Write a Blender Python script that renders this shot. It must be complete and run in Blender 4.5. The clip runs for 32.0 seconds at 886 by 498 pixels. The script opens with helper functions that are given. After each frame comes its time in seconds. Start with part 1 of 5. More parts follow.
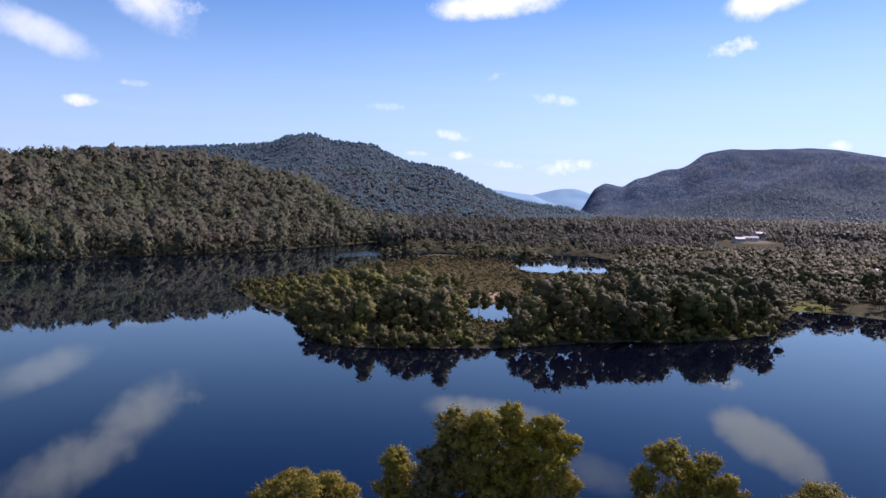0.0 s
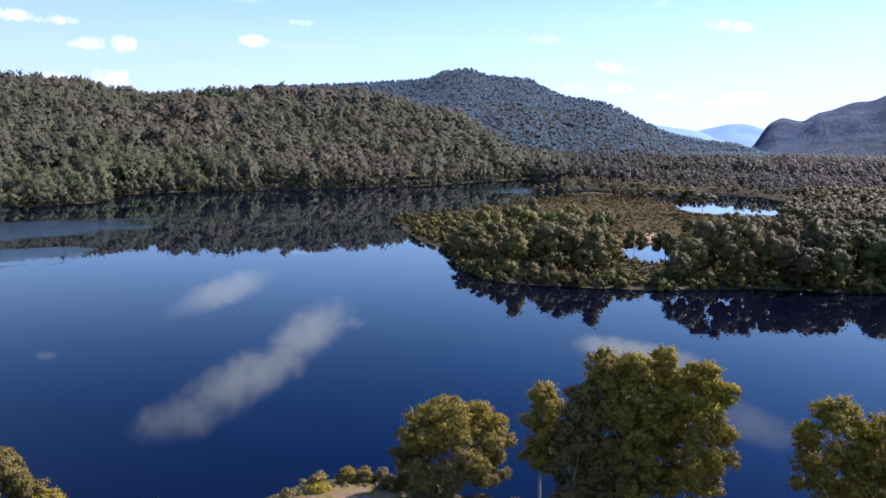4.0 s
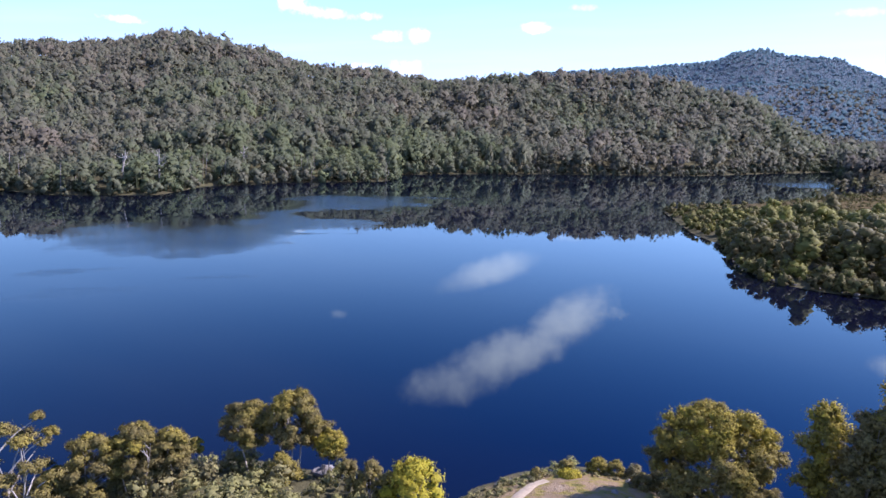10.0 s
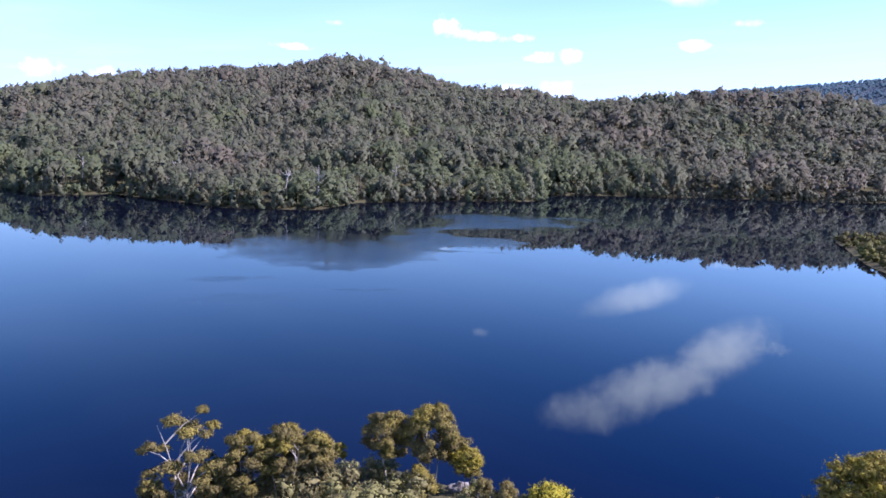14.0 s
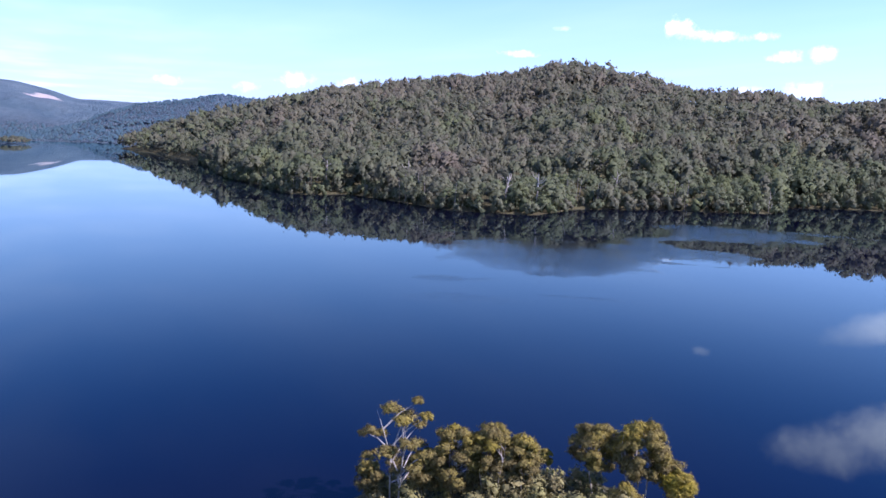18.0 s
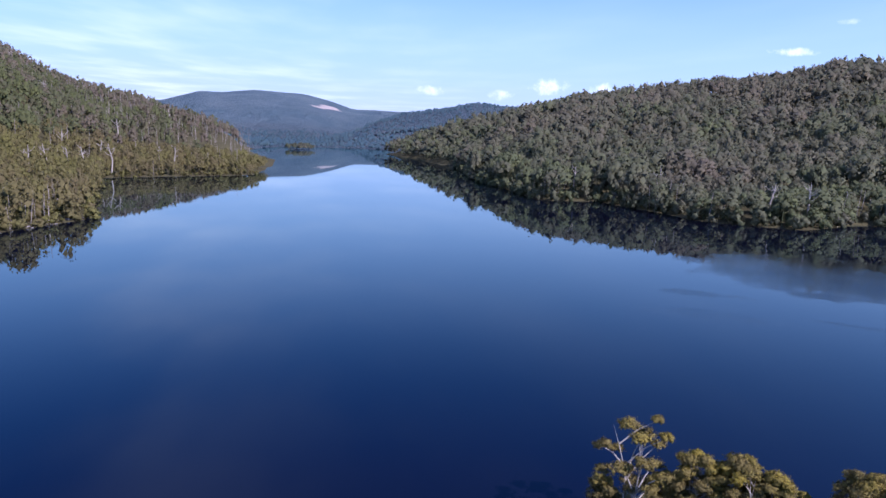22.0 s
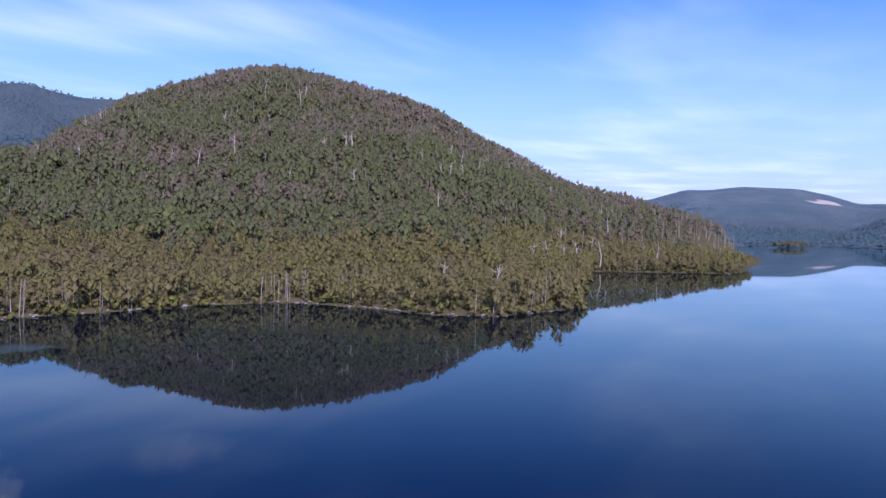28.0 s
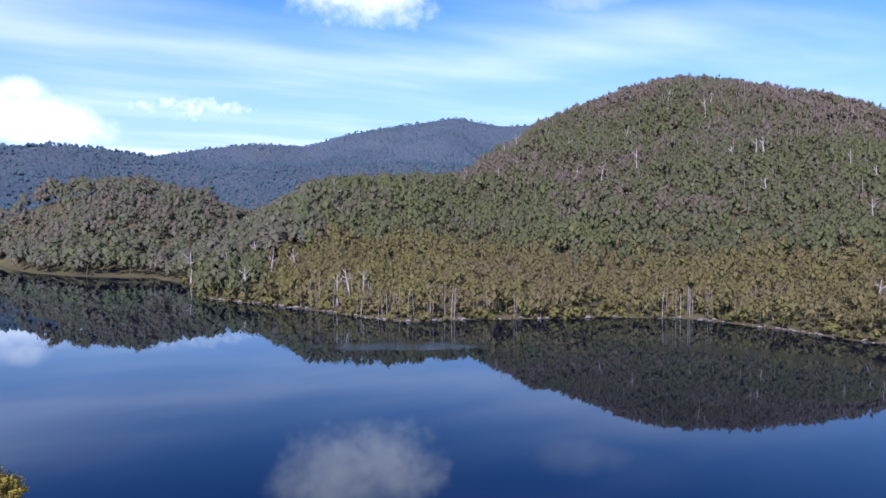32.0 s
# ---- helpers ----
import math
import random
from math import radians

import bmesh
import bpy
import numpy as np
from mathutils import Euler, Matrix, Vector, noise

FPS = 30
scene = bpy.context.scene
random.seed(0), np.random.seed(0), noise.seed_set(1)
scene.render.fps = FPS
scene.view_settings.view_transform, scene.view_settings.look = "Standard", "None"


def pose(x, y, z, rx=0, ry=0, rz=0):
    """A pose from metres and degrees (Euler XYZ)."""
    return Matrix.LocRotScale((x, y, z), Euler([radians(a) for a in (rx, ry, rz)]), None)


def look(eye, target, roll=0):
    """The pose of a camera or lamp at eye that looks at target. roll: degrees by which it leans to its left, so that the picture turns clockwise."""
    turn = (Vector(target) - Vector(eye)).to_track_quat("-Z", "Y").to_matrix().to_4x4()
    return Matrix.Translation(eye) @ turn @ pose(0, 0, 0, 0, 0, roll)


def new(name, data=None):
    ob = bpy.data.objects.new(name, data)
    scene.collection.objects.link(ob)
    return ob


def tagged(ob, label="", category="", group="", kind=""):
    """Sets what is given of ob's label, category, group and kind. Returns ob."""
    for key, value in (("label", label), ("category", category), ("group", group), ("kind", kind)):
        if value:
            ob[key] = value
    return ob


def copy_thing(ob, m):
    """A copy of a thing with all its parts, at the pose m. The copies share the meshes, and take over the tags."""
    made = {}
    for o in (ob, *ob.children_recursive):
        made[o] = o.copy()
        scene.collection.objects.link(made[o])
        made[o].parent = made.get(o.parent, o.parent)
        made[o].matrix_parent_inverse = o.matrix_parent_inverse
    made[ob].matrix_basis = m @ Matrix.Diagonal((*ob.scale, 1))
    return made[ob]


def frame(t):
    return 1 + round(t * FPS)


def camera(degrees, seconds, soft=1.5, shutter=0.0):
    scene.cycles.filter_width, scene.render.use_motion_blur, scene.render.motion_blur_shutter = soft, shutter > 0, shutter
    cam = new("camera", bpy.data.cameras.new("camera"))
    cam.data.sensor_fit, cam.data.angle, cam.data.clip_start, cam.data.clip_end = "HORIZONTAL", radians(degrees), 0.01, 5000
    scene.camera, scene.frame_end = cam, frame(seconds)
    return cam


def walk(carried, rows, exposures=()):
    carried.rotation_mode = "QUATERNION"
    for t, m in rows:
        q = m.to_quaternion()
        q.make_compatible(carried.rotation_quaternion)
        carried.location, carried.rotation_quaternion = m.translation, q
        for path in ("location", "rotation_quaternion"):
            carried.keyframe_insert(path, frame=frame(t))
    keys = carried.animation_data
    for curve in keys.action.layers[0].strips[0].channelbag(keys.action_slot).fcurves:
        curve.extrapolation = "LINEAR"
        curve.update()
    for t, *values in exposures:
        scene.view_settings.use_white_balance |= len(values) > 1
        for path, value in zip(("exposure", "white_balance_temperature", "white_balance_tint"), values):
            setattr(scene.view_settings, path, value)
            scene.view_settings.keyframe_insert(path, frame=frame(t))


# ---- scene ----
EYE = 35.0  # the drone hovers this high over the lake and turns on the spot
cam = camera(63.9, 32.0, soft=1.5)
PATH = [
    (0.0, pose(0, 0, EYE, 86.88, -1.10, 0.06)),
    (0.5, pose(0, 0, EYE, 86.86, -1.26, 2.18)),
    (1.0, pose(0, 0, EYE, 86.83, -1.28, 3.86)),
    (1.5, pose(0, 0, EYE, 86.72, -1.26, 5.42)),
    (2.0, pose(0, 0, EYE, 86.74, -1.33, 6.98)),
    (2.5, pose(0, 0, EYE, 86.14, -1.32, 8.33)),
    (3.0, pose(0, 0, EYE, 84.48, -1.31, 9.63)),
    (3.5, pose(0, 0, EYE, 82.79, -1.28, 10.93)),
    (5.5, pose(0, 0, EYE, 79.82, -1.39, 18.31)),
    (6.0, pose(0, 0, EYE, 79.82, -1.51, 20.82)),
    (6.5, pose(0, 0, EYE, 79.80, -1.60, 23.00)),
    (7.0, pose(0, 0, EYE, 79.82, -1.65, 24.60)),
    (7.5, pose(0, 0, EYE, 79.82, -1.64, 26.01)),
    (8.0, pose(0, 0, EYE, 79.85, -1.71, 27.48)),
    (8.5, pose(0, 0, EYE, 79.86, -1.73, 29.03)),
    (9.0, pose(0, 0, EYE, 79.86, -1.72, 30.62)),
    (9.5, pose(0, 0, EYE, 79.85, -1.75, 32.27)),
    (10.0, pose(0, 0, EYE, 79.86, -1.76, 33.98)),
    (10.5, pose(0, 0, EYE, 79.88, -1.80, 35.59)),
    (11.0, pose(0, 0, EYE, 79.89, -1.73, 35.87)),
    (11.5, pose(0, 0, EYE, 80.14, -1.79, 36.38)),
    (12.0, pose(0, 0, EYE, 80.70, -1.77, 37.40)),
    (12.5, pose(0, 0, EYE, 81.14, -1.75, 38.53)),
    (13.0, pose(0, 0, EYE, 81.17, -1.83, 39.72)),
    (13.5, pose(0, 0, EYE, 81.11, -1.89, 42.99)),
    (14.0, pose(0, 0, EYE, 81.08, -1.96, 45.75)),
    (14.5, pose(0, 0, EYE, 81.07, -1.98, 47.48)),
    (16.5, pose(0, 0, EYE, 81.01, -2.05, 56.01)),
    (17.0, pose(0, 0, EYE, 80.98, -2.04, 58.35)),
    (17.5, pose(0, 0, EYE, 80.95, -2.00, 60.78)),
    (18.0, pose(0, 0, EYE, 80.93, -2.08, 63.29)),
    (18.5, pose(0, 0, EYE, 80.92, -2.08, 65.77)),
    (19.0, pose(0, 0, EYE, 80.88, -2.09, 68.20)),
    (19.5, pose(0, 0, EYE, 80.86, -2.05, 70.64)),
    (20.0, pose(0, 0, EYE, 80.84, -2.04, 73.08)),
    (20.5, pose(0, 0, EYE, 80.83, -2.04, 75.50)),
    (21.0, pose(0, 0, EYE, 80.82, -2.05, 78.12)),
    (21.5, pose(0, 0, EYE, 80.79, -2.00, 80.55)),
    (22.0, pose(0, 0, EYE, 80.76, -1.92, 83.01)),
    (22.5, pose(0, 0, EYE, 80.74, -1.89, 85.82)),
    (23.0, pose(0, 0, EYE, 80.71, -1.87, 88.96)),
    (23.5, pose(0, 0, EYE, 80.69, -1.86, 92.18)),
    (24.0, pose(0, 0, EYE, 80.67, -1.86, 95.34)),
    (24.5, pose(0, 0, EYE, 80.63, -1.86, 98.67)),
    (25.0, pose(0, 0, EYE, 80.59, -1.83, 102.24)),
    (25.5, pose(0, 0, EYE, 80.53, -1.84, 106.22)),
    (27.5, pose(0, 0, EYE, 85.42, -1.13, 115.31)),
    (28.0, pose(0, 0, EYE, 87.47, -1.33, 120.38)),
    (28.5, pose(0, 0, EYE, 87.65, -0.75, 125.96)),
    (29.0, pose(0, 0, EYE, 87.69, -0.64, 133.10)),
    (29.5, pose(0, 0, EYE, 87.74, -0.63, 139.84)),
    (30.0, pose(0, 0, EYE, 87.82, -0.64, 141.05)),
    (30.5, pose(0, 0, EYE, 87.88, -0.64, 141.72)),
    (31.0, pose(0, 0, EYE, 87.97, -0.49, 144.94)),
    (31.5, pose(0, 0, EYE, 88.04, -0.42, 149.43)),
    (32.0, pose(0, 0, EYE, 88.09, -0.44, 151.91)),
]
walk(cam, PATH, [(0.0, 0.1, 6450, 36), (2.5, 0.16, 6450, 36), (5.5, 1.04, 5950, 34), (9.0, 1.02, 5850, 34), (14.0, 0.98, 5750, 38), (18.0, 0.88, 5750, 38), (23.0, 0.45, 5750, 38), (25.5, 0.5, 5750, 38), (28.0, 0.36, 5750, 39), (29.2, 0.44, 5750, 39), (30.0, 0.66, 5750, 39), (32.0, 0.62, 5750, 39)])

# ---------------------------------------------------------------- light
SUN_AZ, SUN_EL = -46.0, 41.0  # azimuth counted to the left from the first view


def heading(az, d=1.0):
    a = np.radians(az)
    return -np.sin(a) * d, np.cos(a) * d


sun_data = bpy.data.lights.new("sun", "SUN")
sun_data.energy, sun_data.angle, sun_data.color = 5.0, radians(0.6), (1.0, 0.95, 0.87)
sun_ob = new("sun", sun_data)
sx, sy = heading(SUN_AZ, math.cos(radians(SUN_EL)))
sun_ob.matrix_world = look((sx * 900, sy * 900, math.sin(radians(SUN_EL)) * 900), (0, 0, 0))

world = bpy.data.worlds.new("sky")
scene.world = world
world.use_nodes = True
wn = world.node_tree
wn.nodes.clear()



def wlink(a, b):
    wn.links.new(a, b)


def wmath(op, a, b=None, c=None):
    n = wn.nodes.new("ShaderNodeMath")
    n.operation = op
    for i, v in enumerate((a, b, c)):
        if v is None:
            continue
        if isinstance(v, (int, float)):
            n.inputs[i].default_value = v
        else:
            wlink(v, n.inputs[i])
    return n.outputs[0]


sky = wn.nodes.new("ShaderNodeTexSky")
sky.sky_type = "NISHITA"
sky.sun_disc = False
sky.sun_elevation = radians(SUN_EL)
sky.sun_rotation = radians(-SUN_AZ)
sky.altitude, sky.air_density, sky.dust_density, sky.ozone_density = 100, 1.0, 0.15, 2.5
SKY_STRENGTH = 0.12

# clouds lie on a flat layer overhead: direction / height gives their place on it
coord = wn.nodes.new("ShaderNodeTexCoord")
sep = wn.nodes.new("ShaderNodeSeparateXYZ")
wlink(coord.outputs["Generated"], sep.inputs[0])
up = wmath("MAXIMUM", sep.outputs[2], 0.02)
px_ = wmath("DIVIDE", sep.outputs[0], up)
py_ = wmath("DIVIDE", sep.outputs[1], up)
flat = wn.nodes.new("ShaderNodeCombineXYZ")
wlink(px_, flat.inputs[0])
wlink(py_, flat.inputs[1])


def wnoise(vec, scale, detail, rough=0.55, stretch=(1, 1, 1), turn=0.0):
    mp = wn.nodes.new("ShaderNodeMapping")
    mp.inputs["Scale"].default_value = stretch
    mp.inputs["Rotation"].default_value = (0, 0, turn)
    wlink(vec, mp.inputs[0])
    n = wn.nodes.new("ShaderNodeTexNoise")
    n.inputs["Scale"].default_value, n.inputs["Detail"].default_value, n.inputs["Roughness"].default_value = scale, detail, rough
    wlink(mp.outputs[0], n.inputs["Vector"])
    return n.outputs["Fac"]


fine = wmath("ADD", wmath("MULTIPLY", wnoise(coord.outputs["Generated"], 34, 4, 0.6), 0.5), wmath("MULTIPLY", wnoise(coord.outputs["Generated"], 90, 5, 0.65), 0.5))


broad = wmath("ADD", wmath("MULTIPLY", wnoise(coord.outputs["Generated"], 11, 3, 0.5), 0.62), wmath("MULTIPLY", wnoise(coord.outputs["Generated"], 34, 7, 0.68), 0.5))


def cloud(az, el, wide, tall, thick=1.0, lean=0.0, soft=0.5):
    """One cloud: an ellipse of wide x tall degrees about az, el on the sky, its edge broken up by noise."""
    a, e = radians(az), radians(el)
    c = Vector((-math.sin(a) * math.cos(e), math.cos(a) * math.cos(e), math.sin(e)))
    right = Vector((math.cos(a), math.sin(a), 0))
    top = right.cross(c)
    l = radians(lean)
    u, v = right * math.cos(l) + top * math.sin(l), -right * math.sin(l) + top * math.cos(l)
    terms = []
    for axis, size in ((u, wide), (v, tall)):
        d = wn.nodes.new("ShaderNodeVectorMath")
        d.operation = "DOT_PRODUCT"
        wlink(coord.outputs["Generated"], d.inputs[0])
        d.inputs[1].default_value = axis
        off = -c.dot(axis)
        s = wmath("MULTIPLY", wmath("ADD", d.outputs["Value"], off), 2 / radians(size))
        terms.append(wmath("MULTIPLY", s, s))
    r2 = wmath("ADD", terms[0], terms[1])
    f = wn.nodes.new("ShaderNodeVectorMath")
    f.operation = "DOT_PRODUCT"
    wlink(coord.outputs["Generated"], f.inputs[0])
    f.inputs[1].default_value = c
    ahead = wmath("GREATER_THAN", f.outputs["Value"], 0.5)
    body = wmath("SUBTRACT", 1.0, r2)
    grain, amount = (broad, 2.8) if tall > 2.2 else (fine, 5.0)
    if tall <= 2.2:
        thick, soft = thick * 0.85, 0.7
    body = wmath("ADD", body, wmath("MULTIPLY", wmath("SUBTRACT", grain, 0.5), amount))
    m = wn.nodes.new("ShaderNodeMapRange")
    m.interpolation_type = "SMOOTHSTEP"
    m.inputs["From Min"].default_value, m.inputs["From Max"].default_value = -0.1, soft * 2.4
    m.inputs["To Max"].default_value = thick
    wlink(body, m.inputs["Value"])
    return wmath("MULTIPLY", m.outputs[0], ahead)


CLOUDS = []
CLOUDS += [
    (-178.2, 7.4, 11.2, 4.3, 0.95, -12, 0.60),
    (-177.2, 9.0, 5.3, 2.6, 0.80, 0, 0.60),
    (-29.0, 5.0, 2.1, 0.9, 0.80, 0, 0.50),
    (-25.0, 16.4, 8.3, 3.2, 0.95, 25, 0.45),
    (-21.8, 12.2, 3.3, 1.3, 0.90, 10, 0.50),
    (-12.9, 20.0, 5.4, 2.9, 0.45, 15, 0.70),
    (-9.6, 3.6, 4.6, 1.3, 0.80, 5, 0.50),
    (-8.6, 8.8, 4.1, 1.0, 0.60, -8, 0.50),
    (-4.7, 3.7, 3.9, 0.8, 0.70, -5, 0.50),
    (-4.1, 10.6, 1.8, 0.7, 0.60, 15, 0.50),
    (-3.9, 16.0, 9.4, 2.5, 0.95, 5, 0.50),
    (-1.9, 15.7, 6.1, 1.5, 0.50, 0, 0.70),
    (-1.3, 4.4, 2.2, 0.7, 0.70, 0, 0.50),
]
CLOUDS += [
    (-0.5, 6.0, 3.3, 0.9, 0.70, -10, 0.50),
    (2.1, 4.5, 2.3, 0.5, 0.50, 0, 0.50),
    (4.7, 8.1, 3.1, 0.7, 0.30, 0, 0.50),
    (21.5, 14.4, 5.6, 1.7, 0.6, 0, 0.50),
    (23.0, 15.2, 9.4, 4.2, 0.85, -30, 0.7),
    (23.4, 8.8, 2.8, 0.6, 0.35, 0, 0.50),
    (26.9, 7.3, 2.9, 0.9, 0.90, 0, 0.50),
    (28.1, 18.4, 13.0, 4.0, 0.95, -25, 0.65),
    (30.1, 12.0, 9.0, 2.4, 0.62, -20, 0.80),
    (32.4, 20.6, 9.0, 4.0, 0.9, -14, 0.8),
    (36.1, 6.5, 2.2, 1.2, 0.95, 0, 0.50),
    (36.9, 4.0, 3.2, 1.4, 0.90, 0, 0.50),
    (38.3, 6.4, 2.6, 1.0, 0.95, 0, 0.50),
]
CLOUDS += [
    (39.9, 7.8, 2.5, 0.7, 0.85, 0, 0.50),
    (40.3, 4.0, 2.6, 0.8, 0.70, 0, 0.50),
    (42.2, 15.5, 1.5, 0.8, 0.30, 0, 0.80),
    (43.1, 7.9, 5.4, 0.9, 0.80, -5, 0.50),
    (45.8, 8.5, 2.9, 1.8, 0.95, -15, 0.50),
    (54.4, 8.4, 1.6, 0.5, 0.40, 0, 0.50),
    (57.7, 6.5, 3.5, 0.6, 0.80, -3, 0.50),
    (70.9, 3.7, 1.8, 1.1, 0.80, 0, 0.50),
    (74.7, 3.8, 3.4, 1.4, 0.85, 0, 0.50),
    (78.5, 3.1, 1.9, 0.9, 0.70, 0, 0.50),
    (84.2, 3.3, 2.5, 0.9, 0.60, 0, 0.50),
    (140.2, 17.6, 11.7, 3.4, 0.30, 0, 0.90),
    (159.0, 19.2, 14.0, 7.5, 0.95, -4, 0.60),
]
CLOUDS += [
    (172.1, 8.7, 9.7, 1.9, 0.75, 0, 0.60),
]
cover = None
for args in CLOUDS:
    one = cloud(*args)
    cover = one if cover is None else wmath("MAXIMUM", cover, one)
# thin high cirrus, drawn out in bands over the western half of the sky
streaks = wnoise(flat.outputs[0], 0.6, 4, 0.5, (0.45, 1.1, 1), 0.5)
veil = wnoise(flat.outputs[0], 0.5, 2, 0.5)
west = wn.nodes.new("ShaderNodeMapRange")
west.interpolation_type = "SMOOTHSTEP"
west.inputs["From Min"].default_value, west.inputs["From Max"].default_value = 0.35, -0.55
wlink(sep.outputs[1], west.inputs["Value"])
thin = wn.nodes.new("ShaderNodeMapRange")
thin.interpolation_type = "SMOOTHSTEP"
thin.inputs["From Min"].default_value, thin.inputs["From Max"].default_value, thin.inputs["To Max"].default_value = 0.43, 0.85, 0.54
wlink(wmath("ADD", wmath("MULTIPLY", streaks, 0.75), wmath("MULTIPLY", veil, 0.32)), thin.inputs["Value"])
cirrus = wmath("MULTIPLY", thin.outputs[0], wmath("ADD", wmath("MULTIPLY", west.outputs[0], 0.9), 0.1))
cover = wmath("MAXIMUM", cover, cirrus)
bg_sky, bg_cloud = wn.nodes.new("ShaderNodeBackground"), wn.nodes.new("ShaderNodeBackground")
rich = wn.nodes.new("ShaderNodeHueSaturation")
deep = wn.nodes.new("ShaderNodeMapRange")
deep.inputs["From Min"].default_value, deep.inputs["From Max"].default_value = 0.05, 0.45
deep.inputs["To Min"].default_value, deep.inputs["To Max"].default_value = 1.1, 1.52
wlink(sep.outputs[2], deep.inputs["Value"])
wlink(deep.outputs[0], rich.inputs["Saturation"])
turned = wn.nodes.new("ShaderNodeMapRange")
turned.inputs["From Min"].default_value, turned.inputs["From Max"].default_value = 0.1, 0.45
turned.inputs["To Min"].default_value, turned.inputs["To Max"].default_value = 0.487, 0.514
wlink(sep.outputs[2], turned.inputs["Value"])
wlink(turned.outputs[0], rich.inputs["Hue"])
wlink(sky.outputs[0], rich.inputs["Color"])
# pale haze low over the horizon, all round
low_sky = wn.nodes.new("ShaderNodeMapRange")
low_sky.interpolation_type = "SMOOTHERSTEP"
low_sky.inputs["From Min"].default_value, low_sky.inputs["From Max"].default_value, low_sky.inputs["To Max"].default_value = 0.36, -0.05, 0.8
wlink(sep.outputs[2], low_sky.inputs["Value"])
haze = wn.nodes.new("ShaderNodeMix")
haze.data_type = "RGBA"
wlink(low_sky.outputs[0], haze.inputs[0])
wlink(rich.outputs[0], haze.inputs[6])
# the haze glows towards the sun and dims away from it
toward = wn.nodes.new("ShaderNodeVectorMath")
toward.operation = "DOT_PRODUCT"
wlink(coord.outputs["Generated"], toward.inputs[0])
toward.inputs[1].default_value = (*heading(SUN_AZ), 0)
glow = wn.nodes.new("ShaderNodeVectorMath")
glow.operation = "SCALE"
glow.inputs[0].default_value = (2.85, 4.75, 7.9)
wlink(wmath("ADD", wmath("MULTIPLY", toward.outputs["Value"], 0.26), 1.02), glow.inputs["Scale"])
wlink(glow.outputs[0], haze.inputs[7])
wlink(haze.outputs[2], bg_sky.inputs[0])
bg_sky.inputs[1].default_value = SKY_STRENGTH
bg_cloud.inputs[0].default_value = (0.88, 1.0, 0.99, 1)
bg_cloud.inputs[1].default_value = 1.15
mixw = wn.nodes.new("ShaderNodeMixShader")
wlink(cover, mixw.inputs[0])
wlink(bg_sky.outputs[0], mixw.inputs[1])
wlink(bg_cloud.outputs[0], mixw.inputs[2])
wout = wn.nodes.new("ShaderNodeOutputWorld")
wlink(mixw.outputs[0], wout.inputs[0])

# ---------------------------------------------------------------- materials


def material(name):
    m = bpy.data.materials.new(name)
    m.use_nodes = True
    nt = m.node_tree
    return m, nt, nt.nodes["Principled BSDF"]


def ramp(nt, fac, stops):
    r = nt.nodes.new("ShaderNodeValToRGB")
    el = r.color_ramp.elements
    while len(el) < len(stops):
        el.new(0.5)
    for e, (p, c) in zip(el, stops):
        e.position, e.color = p, (*c, 1)
    nt.links.new(fac, r.inputs[0])
    return r.outputs[0]


def tex(nt, scale, detail=4.0, rough=0.55, stretch=None):
    geo = nt.nodes.new("ShaderNodeNewGeometry")
    vec = geo.outputs["Position"]
    if stretch:
        mp = nt.nodes.new("ShaderNodeMapping")
        mp.inputs["Scale"].default_value = stretch
        nt.links.new(vec, mp.inputs[0])
        vec = mp.outputs[0]
    n = nt.nodes.new("ShaderNodeTexNoise")
    n.inputs["Scale"].default_value, n.inputs["Detail"].default_value, n.inputs["Roughness"].default_value = scale, detail, rough
    nt.links.new(vec, n.inputs["Vector"])
    return n.outputs["Fac"]


def mixcol(nt, fac, a, b, kind="MIX"):
    n = nt.nodes.new("ShaderNodeMix")
    n.data_type, n.blend_type = "RGBA", kind
    for sock, v in ((n.inputs[0], fac), (n.inputs[6], a), (n.inputs[7], b)):
        if isinstance(v, (int, float)):
            sock.default_value = v
        elif isinstance(v, tuple):
            sock.default_value = (*v, 1)
        else:
            nt.links.new(v, sock)
    return n.outputs[2]


def nmath(nt, op, a, b=None):
    n = nt.nodes.new("ShaderNodeMath")
    n.operation = op
    for i, v in enumerate((a, b)):
        if v is None:
            continue
        if isinstance(v, (int, float)):
            n.inputs[i].default_value = v
        else:
            nt.links.new(v, n.inputs[i])
    return n.outputs[0]


def bump(nt, bsdf, height, strength, dist):
    b = nt.nodes.new("ShaderNodeBump")
    b.inputs["Strength"].default_value, b.inputs["Distance"].default_value = strength, dist
    nt.links.new(height, b.inputs["Height"])
    nt.links.new(b.outputs[0], bsdf.inputs["Normal"])


